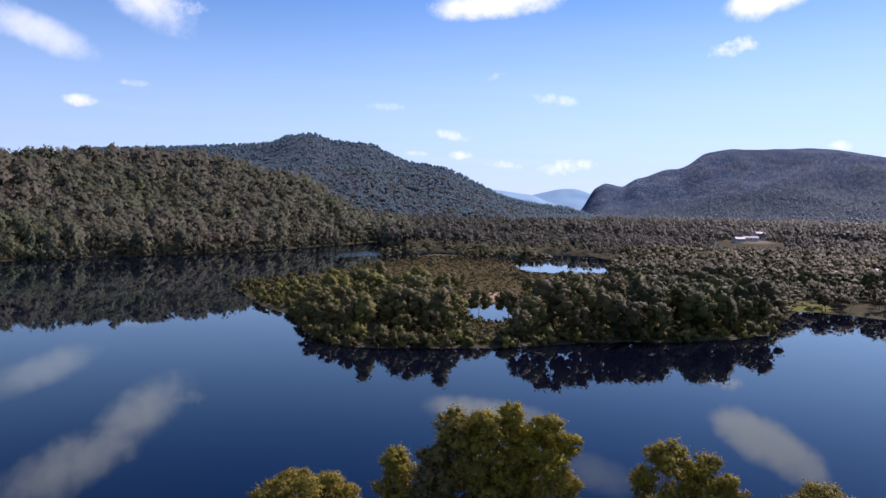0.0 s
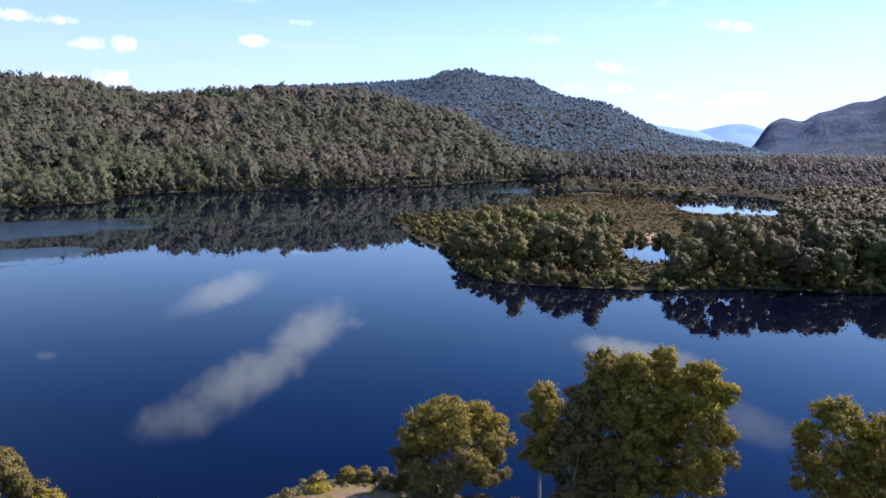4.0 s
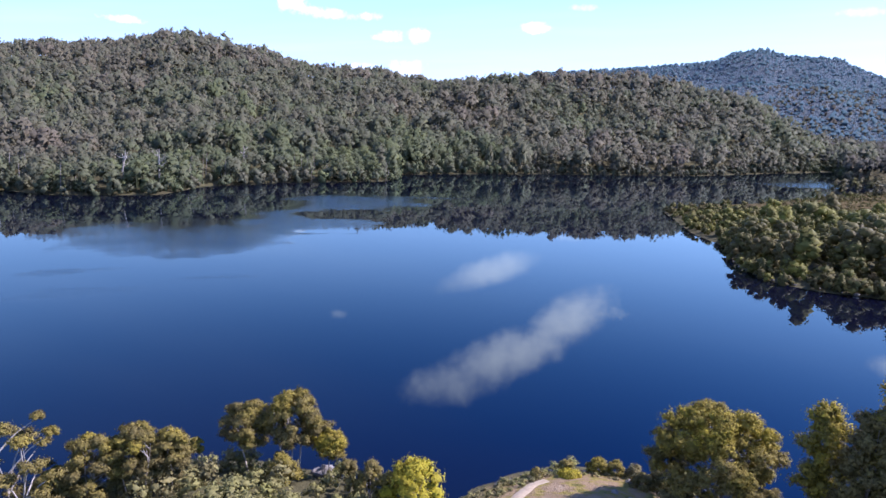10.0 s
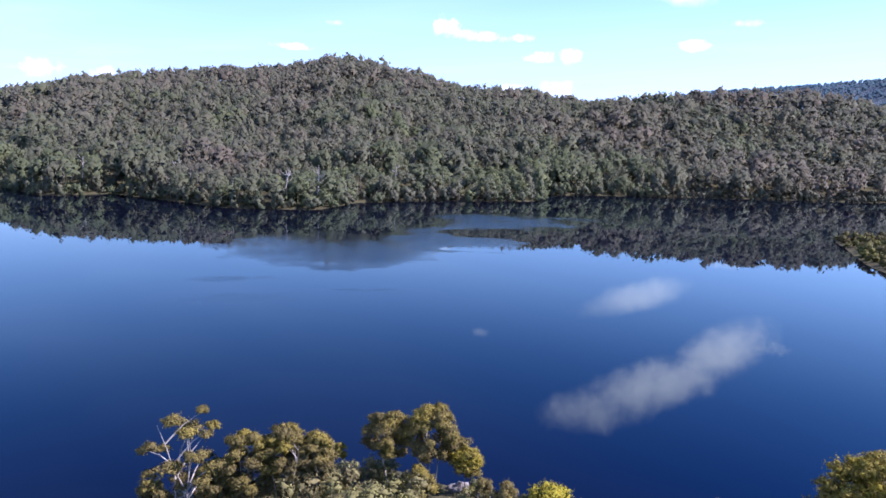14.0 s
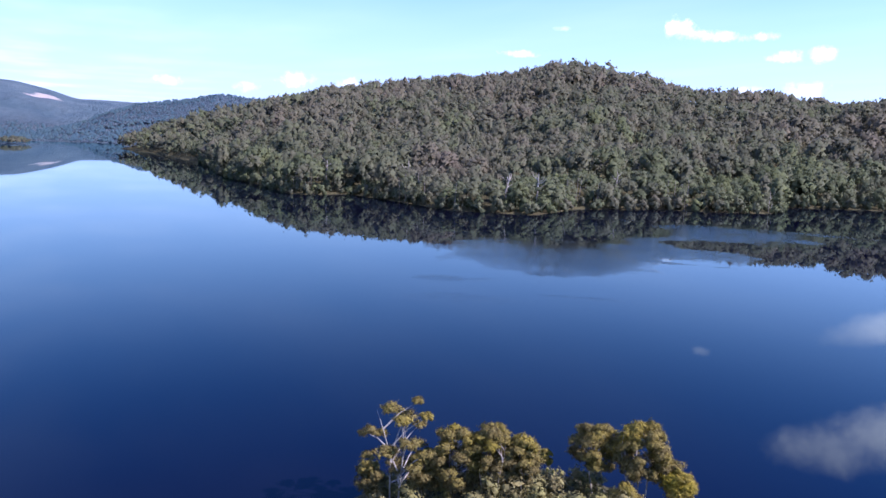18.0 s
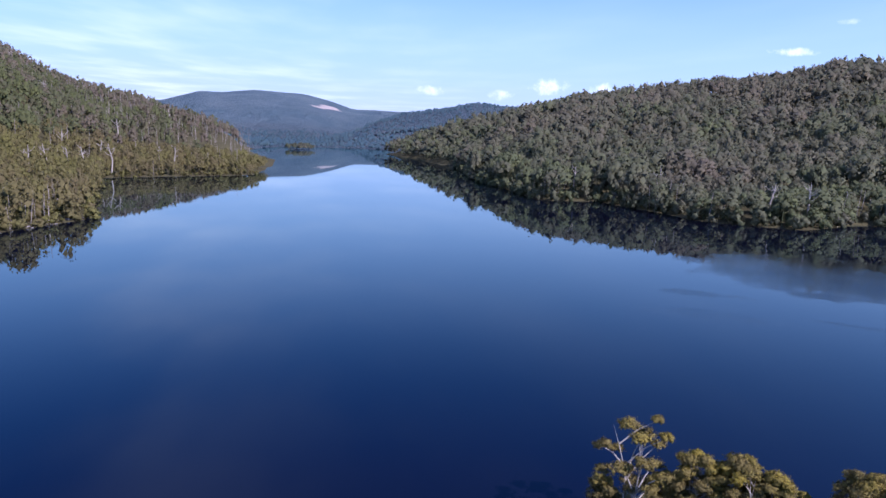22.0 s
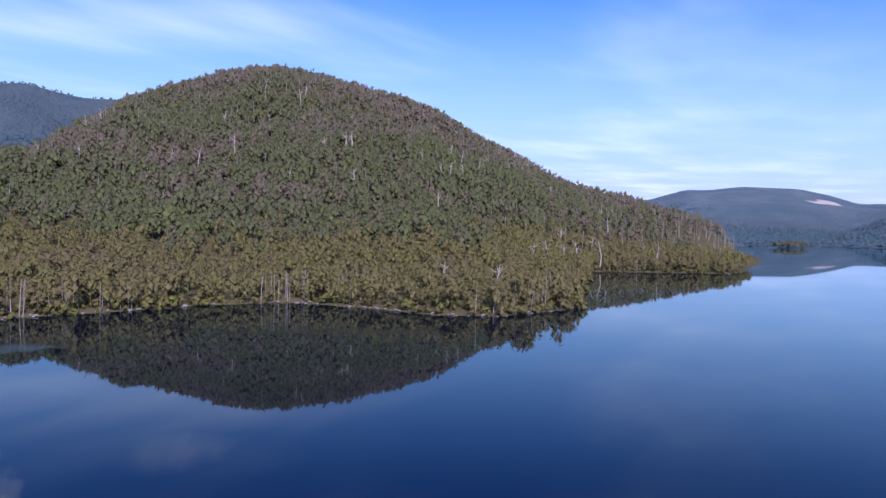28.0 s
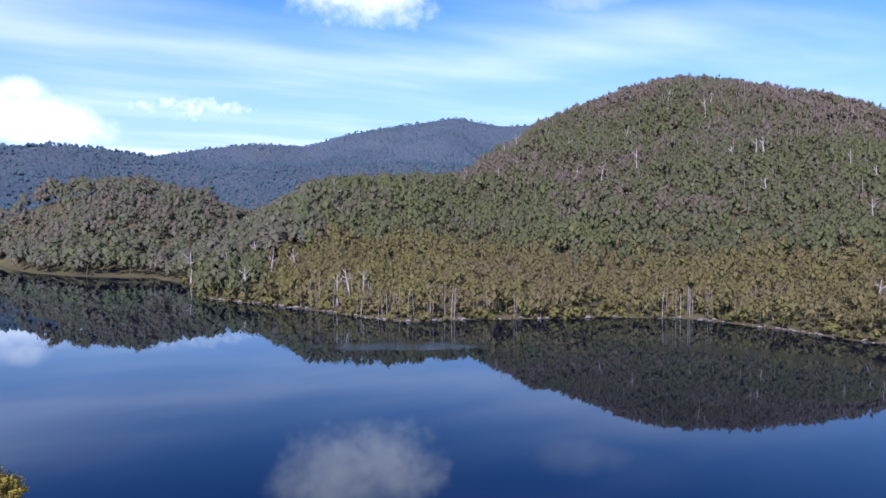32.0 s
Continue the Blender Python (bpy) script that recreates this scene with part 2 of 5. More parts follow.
def foliage(name, stops, patch=0.02, leaf_light=0.25, grain=0.9, relief=0.9, uneven=0.42):
    """Leaves: the tint of each tree picks the hue, the leaf tufts vary round it, and some light passes through."""
    m, nt, b = material(name)
    at = nt.nodes.new("ShaderNodeAttribute")
    at.attribute_name = "tint"
    geo = nt.nodes.new("ShaderNodeNewGeometry")
    f = nmath(nt, "ADD", nmath(nt, "MULTIPLY", at.outputs["Fac"], 0.62), nmath(nt, "MULTIPLY", tex(nt, patch, 3), 0.5))
    f = nmath(nt, "ADD", f, nmath(nt, "MULTIPLY", nmath(nt, "SUBTRACT", geo.outputs["Random Per Island"], 0.5), 0.14))
    col = ramp(nt, nmath(nt, "SUBTRACT", f, 0.06), stops)
    speck = tex(nt, grain, 3, 0.7)
    var = nmath(nt, "ADD", nmath(nt, "MULTIPLY", geo.outputs["Random Per Island"], uneven), 0.73 - uneven / 2)
    var = nmath(nt, "ADD", var, nmath(nt, "MULTIPLY", speck, 0.55))
    bump(nt, b, speck, relief, 1.0 / grain)
    hsv = nt.nodes.new("ShaderNodeHueSaturation")
    nt.links.new(col, hsv.inputs["Color"])
    nt.links.new(var, hsv.inputs["Value"])
    nt.links.new(hsv.outputs[0], b.inputs["Base Color"])
    b.inputs["Roughness"].default_value = 0.62
    b.inputs["Specular IOR Level"].default_value = 0.1
    tr = nt.nodes.new("ShaderNodeBsdfTranslucent")
    nt.links.new(hsv.outputs[0], tr.inputs[0])
    mx = nt.nodes.new("ShaderNodeMixShader")
    mx.inputs[0].default_value = leaf_light
    nt.links.new(b.outputs[0], mx.inputs[1])
    nt.links.new(tr.outputs[0], mx.inputs[2])
    nt.links.new(mx.outputs[0], nt.nodes["Material Output"].inputs[0])
    return m


# olive-brown leaf colours, their blue raised a little to stand for haze
M_FOREST = foliage("hazed_eucalypt_leaves", [(0.0, (0.158, 0.132, 0.098)), (0.3, (0.140, 0.133, 0.090)), (0.55, (0.118, 0.126, 0.078)), (0.8, (0.108, 0.130, 0.064)), (1.0, (0.150, 0.168, 0.066))], 0.02, 0.34, 0.7, 0.2, 0.2)
M_HILL = foliage("hill_leaves", [(0.0, (0.178, 0.144, 0.116)), (0.28, (0.150, 0.132, 0.089)), (0.5, (0.105, 0.119, 0.057)), (0.8, (0.112, 0.132, 0.052)), (1.0, (0.144, 0.164, 0.059))], 0.02, 0.36, 0.7, 0.2, 0.22)
M_SWAMP = foliage("paperbark_leaves", [(0.0, (0.157, 0.116, 0.075)), (0.35, (0.157, 0.135, 0.064)), (0.65, (0.153, 0.146, 0.052)), (1.0, (0.182, 0.182, 0.052))], 0.03, 0.36, 0.7, 0.2, 0.22)
M_ISLE = foliage("lakeside_leaves", [(0.0, (0.088, 0.070, 0.034)), (0.4, (0.104, 0.098, 0.030)), (0.7, (0.136, 0.134, 0.032)), (1.0, (0.205, 0.196, 0.038))], 0.03, 0.18, 1.2, 0.35, 0.3)
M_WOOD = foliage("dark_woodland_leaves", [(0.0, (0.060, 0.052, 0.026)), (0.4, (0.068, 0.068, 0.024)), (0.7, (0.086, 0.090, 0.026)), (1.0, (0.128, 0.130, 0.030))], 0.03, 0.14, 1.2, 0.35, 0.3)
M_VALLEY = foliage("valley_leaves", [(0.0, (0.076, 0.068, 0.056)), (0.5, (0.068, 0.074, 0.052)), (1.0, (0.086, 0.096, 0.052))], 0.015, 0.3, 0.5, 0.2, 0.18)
# the first stop is kept dark so that low tints can stand for shaded leaves
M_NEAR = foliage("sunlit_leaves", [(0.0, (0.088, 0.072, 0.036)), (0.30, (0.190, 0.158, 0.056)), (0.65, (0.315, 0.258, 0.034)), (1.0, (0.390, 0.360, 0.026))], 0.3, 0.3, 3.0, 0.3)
M_SCRUB = foliage("low_scrub_leaves", [(0.0, (0.175, 0.140, 0.076)), (0.4, (0.215, 0.200, 0.080)), (0.7, (0.240, 0.236, 0.076)), (1.0, (0.30, 0.285, 0.085))], 0.3, 0.26, 2.5, 0.4)
# distance haze is put into these leaf colours: bluer and paler than near leaves
M_FAR = foliage("haze_tinted_leaves", [(0.0, (0.074, 0.138, 0.180)), (0.5, (0.080, 0.150, 0.178)), (1.0, (0.098, 0.164, 0.172))], 0.006, 0.4, 0.25, 0.1, 0.1)

M_BARK, nt, b = material("pale_bark")
nt.links.new(ramp(nt, tex(nt, 3.0, 6, 0.6, (1, 1, 0.25)), [(0.3, (0.16, 0.13, 0.10)), (0.55, (0.42, 0.37, 0.30)), (0.75, (0.58, 0.54, 0.47))]), b.inputs["Base Color"])
b.inputs["Roughness"].default_value = 0.8
M_STEM, nt, b = material("grey_paperbark")
nt.links.new(ramp(nt, tex(nt, 1.5, 5, 0.6, (1, 1, 0.3)), [(0.3, (0.17, 0.15, 0.13)), (0.7, (0.40, 0.37, 0.33))]), b.inputs["Base Color"])
b.inputs["Roughness"].default_value = 0.85
M_DEAD, nt, b = material("bleached_dead_wood")
nt.links.new(ramp(nt, tex(nt, 2.0, 5, 0.6, (1, 1, 0.2)), [(0.3, (0.22, 0.20, 0.17)), (0.7, (0.44, 0.41, 0.36))]), b.inputs["Base Color"])
b.inputs["Roughness"].default_value = 0.75

M_WATER, nt, b = material("dark_lake_water")
b.inputs["Base Color"].default_value = (0.0025, 0.003, 0.009, 1)
# ripples: a calm mirror, with streaky wind-ruffled lenses off the far shore
geo = nt.nodes.new("ShaderNodeNewGeometry")
apart = nt.nodes.new("ShaderNodeSeparateXYZ")
nt.links.new(geo.outputs["Position"], apart.inputs[0])
w_az = nmath(nt, "MULTIPLY", nmath(nt, "ARCTAN2", nmath(nt, "MULTIPLY", apart.outputs[0], -1.0), apart.outputs[1]), 57.2958)
w_d = nmath(nt, "SQRT", nmath(nt, "ADD", nmath(nt, "MULTIPLY", apart.outputs[0], apart.outputs[0]), nmath(nt, "MULTIPLY", apart.outputs[1], apart.outputs[1])))
w_ln = nmath(nt, "LOGARITHM", w_d, math.e)
w_vec = nt.nodes.new("ShaderNodeCombineXYZ")
nt.links.new(nmath(nt, "MULTIPLY", w_az, 0.12), w_vec.inputs[0])
nt.links.new(nmath(nt, "MULTIPLY", w_ln, 9.0), w_vec.inputs[1])
w_noise = nt.nodes.new("ShaderNodeTexNoise")
w_noise.inputs["Scale"].default_value, w_noise.inputs["Detail"].default_value, w_noise.inputs["Roughness"].default_value = 1.6, 4, 0.55
nt.links.new(w_vec.outputs[0], w_noise.inputs["Vector"])


def lens(az, d, half_az, half_ln, amount, edge=0.9):
    """A wind lens on the water about az, d; half_az in degrees, half_ln as a part of the distance."""
    u = nmath(nt, "DIVIDE", nmath(nt, "SUBTRACT", w_az, az), half_az)
    v = nmath(nt, "DIVIDE", nmath(nt, "SUBTRACT", w_ln, math.log(d)), half_ln)
    r = nmath(nt, "ADD", nmath(nt, "MULTIPLY", u, u), nmath(nt, "MULTIPLY", v, v))
    r = nmath(nt, "ADD", r, nmath(nt, "MULTIPLY", nmath(nt, "SUBTRACT", w_noise.outputs["Fac"], 0.5), 3.2))
    m = nt.nodes.new("ShaderNodeMapRange")
    m.interpolation_type = "SMOOTHSTEP"
    m.inputs["From Min"].default_value, m.inputs["From Max"].default_value, m.inputs["To Max"].default_value = 1.1, 1.1 - edge, amount
    nt.links.new(r, m.inputs["Value"])
    return m.outputs[0]


ruffled = None
for args in ((54.5, 214, 9.5, 0.17, 0.7, 1.8), (45.5, 245, 6.0, 0.15, 0.7, 1.2), (41.0, 305, 6.5, 0.10, 0.8), (51, 331, 6.0, 0.022, 0.7), (36, 330, 5.0, 0.02, 0.5), (62, 174, 4.2, 0.03, 0.35), (61.5, 152, 6.2, 0.045, 0.35), (50, 160, 6, 0.015, 0.25), (7.5, 560, 3.4, 0.10, 0.8), (3.0, 590, 2.5, 0.05, 0.6), (155, 205, 9, 0.04, 0.25), (128, 215, 8, 0.03, 0.25)):
    one = lens(*args)
    ruffled = one if ruffled is None else nmath(nt, "MAXIMUM", ruffled, one)
for args in ((42.2, 262, 3.6, 0.05, 1.0), (43.2, 225, 3.6, 0.028, 1.0)):
    ruffled = nmath(nt, "MULTIPLY", ruffled, nmath(nt, "SUBTRACT", 1.0, lens(*args)))
b.inputs["Specular IOR Level"].default_value, b.inputs["Roughness"].default_value = 0.0, 1.0
mirror = nt.nodes.new("ShaderNodeBsdfGlossy")  # the blue-brown water takes some red out of what it mirrors
mirror.inputs["Color"].default_value = (0.84, 0.97, 1.0, 1)
nt.links.new(nmath(nt, "ADD", nmath(nt, "MULTIPLY", ruffled, 0.05), 0.018), mirror.inputs["Roughness"])
gloss = nt.nodes.new("ShaderNodeFresnel")
gloss.inputs["IOR"].default_value = 1.333
surface = nt.nodes.new("ShaderNodeMixShader")
nt.links.new(gloss.outputs[0], surface.inputs[0])
nt.links.new(b.outputs[0], surface.inputs[1])
nt.links.new(mirror.outputs[0], surface.inputs[2])
nt.links.new(surface.outputs[0], nt.nodes["Material Output"].inputs[0])
wavelets = nt.nodes.new("ShaderNodeBump")
wavelets.inputs["Distance"].default_value = 0.1
nt.links.new(nmath(nt, "MULTIPLY", ruffled, 0.95), wavelets.inputs["Strength"])
nt.links.new(tex(nt, 1.9, 3, 0.55), wavelets.inputs["Height"])
nt.links.new(wavelets.outputs[0], mirror.inputs["Normal"])
nt.links.new(wavelets.outputs[0], gloss.inputs["Normal"])


def place_mask(nt, geo, az, d, r_in, r_out, wob=6.0, grain=0.35):
    """1 inside a patch of ground, 0 outside, with an uneven edge."""
    n = nt.nodes.new("ShaderNodeVectorMath")
    n.operation = "DISTANCE"
    level = nt.nodes.new("ShaderNodeVectorMath")
    level.operation = "MULTIPLY"
    nt.links.new(geo.outputs["Position"], level.inputs[0])
    level.inputs[1].default_value = (1, 1, 0)
    nt.links.new(level.outputs[0], n.inputs[0])
    n.inputs[1].default_value = (*heading(az, d), 0)
    m = nt.nodes.new("ShaderNodeMapRange")
    m.interpolation_type = "SMOOTHSTEP"
    m.inputs["From Min"].default_value, m.inputs["From Max"].default_value = r_out, r_in
    nt.links.new(nmath(nt, "ADD", n.outputs["Value"], nmath(nt, "MULTIPLY", nmath(nt, "SUBTRACT", tex(nt, grain, 4, 0.6), 0.5), wob)), m.inputs["Value"])
    return m.outputs[0]


M_GROUND, nt, b = material("ground_cover")
base = ramp(nt, tex(nt, 0.05, 6, 0.65), [(0.3, (0.055, 0.050, 0.028)), (0.55, (0.082, 0.076, 0.039)), (0.75, (0.110, 0.104, 0.050))])
geo = nt.nodes.new("ShaderNodeNewGeometry")


dry = ramp(nt, tex(nt, 0.55, 6, 0.65), [(0.34, (0.095, 0.095, 0.032)), (0.44, (0.22, 0.180, 0.050)), (0.52, (0.215, 0.155, 0.088)), (0.62, (0.26, 0.190, 0.115)), (0.74, (0.30, 0.240, 0.155))])
base = mixcol(nt, place_mask(nt, geo, 20.8, 60.5, 8.2, 10.0), base, dry)
heath = ramp(nt, tex(nt, 0.09, 6, 0.7), [(0.3, (0.060, 0.042, 0.018)), (0.55, (0.085, 0.064, 0.024)), (0.75, (0.105, 0.088, 0.028))])
base = mixcol(nt, place_mask(nt, geo, -0.5, 390, 110, 135, 30.0), base, heath)
base = mixcol(nt, place_mask(nt, geo, 90.2, 1405, 22, 40, 30.0, 0.05), base, (0.42, 0.37, 0.31))
base = mixcol(nt, place_mask(nt, geo, -26.9, 303, 9, 12, 6.0), base, (0.17, 0.17, 0.055))
base = mixcol(nt, place_mask(nt, geo, -29.8, 446, 12, 18, 8.0), base, (0.16, 0.18, 0.055))
base = mixcol(nt, place_mask(nt, geo, -23.6, 694, 8, 22, 24.0, 0.1), base, (0.22, 0.18, 0.11))
base = mixcol(nt, place_mask(nt, geo, -4.2, 282, 9, 12, 8.0), base, (0.42, 0.30, 0.20))
nt.links.new(base, b.inputs["Base Color"])
b.inputs["Roughness"].default_value = 0.95
b.inputs["Specular IOR Level"].default_value = 0.04
bump(nt, b, tex(nt, 0.8, 6, 0.7), 0.8, 0.6)

# far forested slopes, their colour shifted to blue as painted distance haze
M_FARGROUND, nt, b = material("haze_tinted_forest_slopes")
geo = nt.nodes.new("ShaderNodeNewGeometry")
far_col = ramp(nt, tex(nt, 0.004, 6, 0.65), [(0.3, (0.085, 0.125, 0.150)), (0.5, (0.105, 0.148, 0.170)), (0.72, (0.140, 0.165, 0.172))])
# the quarry mountain and the cliff range get a bluer haze tint still
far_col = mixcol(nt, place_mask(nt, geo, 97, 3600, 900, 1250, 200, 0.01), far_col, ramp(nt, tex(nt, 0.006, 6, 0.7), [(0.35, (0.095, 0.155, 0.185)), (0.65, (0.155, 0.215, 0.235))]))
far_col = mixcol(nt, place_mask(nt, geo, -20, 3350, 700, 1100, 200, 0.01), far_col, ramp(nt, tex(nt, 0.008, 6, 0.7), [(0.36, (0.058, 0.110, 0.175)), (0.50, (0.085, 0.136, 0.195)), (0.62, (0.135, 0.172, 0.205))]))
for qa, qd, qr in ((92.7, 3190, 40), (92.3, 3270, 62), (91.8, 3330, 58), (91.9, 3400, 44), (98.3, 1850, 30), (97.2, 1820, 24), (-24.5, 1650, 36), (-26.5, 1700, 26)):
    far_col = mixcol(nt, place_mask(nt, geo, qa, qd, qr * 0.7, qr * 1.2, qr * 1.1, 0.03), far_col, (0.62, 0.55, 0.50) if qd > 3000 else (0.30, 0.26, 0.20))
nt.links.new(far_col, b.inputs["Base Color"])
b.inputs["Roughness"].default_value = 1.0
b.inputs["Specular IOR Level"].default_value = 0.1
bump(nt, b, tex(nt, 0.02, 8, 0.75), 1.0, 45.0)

# pale blue base colour carries the haze of the farthest mountains
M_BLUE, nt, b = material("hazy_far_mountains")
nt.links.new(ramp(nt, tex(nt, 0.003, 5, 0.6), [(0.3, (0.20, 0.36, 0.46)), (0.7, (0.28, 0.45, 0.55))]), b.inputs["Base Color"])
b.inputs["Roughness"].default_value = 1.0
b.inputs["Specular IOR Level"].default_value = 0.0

# ---------------------------------------------------------------- the plan of the lake, as azimuth and distance from the hover point
NEAR_SHORE = [(-58, 130), (-48, 76), (-40, 62), (-28, 62), (-18, 70), (-13, 66), (-9, 63), (-4, 61), (4, 61.5), (7, 63.5), (10, 66), (13, 69), (15.5, 70), (20, 70.5), (22.7, 70), (25.6, 68.4), (28.5, 65.4), (31, 62.6),
              (33.5, 58), (37, 60), (42, 66), (50, 71), (60, 70), (68, 66), (75, 58), (85, 48), (100, 42), (120, 40), (140, 42), (160, 48), (175, 58),
              (185, 75), (192, 120), (196, 250), (195, 450), (192, 700)]
WEST_SHORE = [(184, 680), (182, 560), (178.7, 514), (174.4, 491), (171.4, 430), (170.5, 345), (164.8, 312), (158.9, 272), (155, 256), (148, 266),
              (141.8, 272), (139, 280), (131.8, 286), (124.3, 263), (120.9, 254), (116, 255), (111.5, 275), (109.3, 288), (108.9, 400), (108.6, 500),
              (103.7, 518), (97.8, 546), (96.3, 700), (96.2, 819), (97.5, 950), (98.5, 1128), (96.6, 1330), (94.5, 1440), (91.5, 1430), (89.4, 1430), (87.5, 1410)]
FAR_SHORE = [(87, 1250), (87.5, 1100), (84.9, 940), (81.5, 715), (80.4, 560), (76.4, 432), (75.2, 398), (70.5, 410), (66.5, 370), (63, 337), (58.8, 331),
             (55.6, 332), (52.5, 372), (46, 398), (41.8, 404), (38.1, 418), (37.5, 470), (32.5, 495), (22.3, 537), (14.8, 578), (9.3, 676), (5, 777),
             (4.3, 640), (-0.7, 609), (-6.6, 608), (-10.7, 620), (-13, 560), (-15.5, 500), (-17, 440)]
PENINSULA = [(-15.5, 432), (-11.6, 412), (-8, 400), (-6.7, 420), (-5.3, 500), (-2, 540), (1.1, 560), (4.7, 466), (10.1, 382), (15.7, 335), (16.3, 310),
             (14.1, 255), (11.8, 232), (10.4, 198), (8.3, 183), (4.8, 178), (-0.9, 179), (-5.5, 182), (-12, 195), (-18.6, 205), (-22.6, 216), (-25, 230),
             (-25.8, 268), (-26.6, 290), (-28, 294), (-32.2, 290), (-40, 262), (-50, 215)]
POND = [(-1.5, 252), (-2.8, 224), (-6, 222), (-10, 230), (-13, 240), (-10, 250), (-6, 262), (-4, 270)]


def outline(*lists):
    pts = [p for l in lists for p in l]
    a = np.array(pts, float)
    x, y = heading(a[:, 0], a[:, 1])
    return np.stack([x, y], 1)


LAKE, PONDS = outline(NEAR_SHORE, WEST_SHORE, FAR_SHORE, PENINSULA), outline(POND)


def side_of(poly, p):
    """Distance of the points p to the polygon's edge, negative inside it."""
    best = np.full(len(p), 1e9)
    inside = np.zeros(len(p), bool)
    for a, c in zip(poly, np.roll(poly, -1, 0)):
        e = c - a
        w = p - a
        t = np.clip((w @ e) / max(e @ e, 1e-9), 0, 1)
        best = np.minimum(best, np.hypot(*(w - t[:, None] * e).T))
        cross = (a[1] <= p[:, 1]) != (c[1] <= p[:, 1])
        if cross.any():
            with np.errstate(divide="ignore", invalid="ignore"):
                xi = a[0] + (p[:, 1] - a[1]) / (c[1] - a[1]) * e[0]
            inside ^= cross & (p[:, 0] < xi)
    return np.where(inside, -best, best)


ISLET = (94.2, 1250.0, 26.0)  # a small wooded islet in the far arm: azimuth, distance, radius
LATTICE = np.random.RandomState(7).rand(256, 256)


def value_noise(x, y, size, octaves=4, gain=0.5):
    out, amp, tot = 0.0, 1.0, 0.0
    for o in range(octaves):
        u, v = x / size + 17.3 * o, y / size - 9.1 * o
        i, j = np.floor(u).astype(int), np.floor(v).astype(int)
        fu, fv = u - i, v - j
        fu, fv = fu * fu * (3 - 2 * fu), fv * fv * (3 - 2 * fv)
        g = lambda a, c: LATTICE[a % 256, c % 256]
        out = out + amp * ((g(i, j) * (1 - fu) + g(i + 1, j) * fu) * (1 - fv) + (g(i, j + 1) * (1 - fu) + g(i + 1, j + 1) * fu) * fv)
        tot += amp
        amp *= gain
        size *= 0.5
    return out / tot * 2 - 1


def polar(x, y):
    az = np.degrees(np.arctan2(-x, y))
    return np.where(az < -150, az + 360, az), np.hypot(x, y)


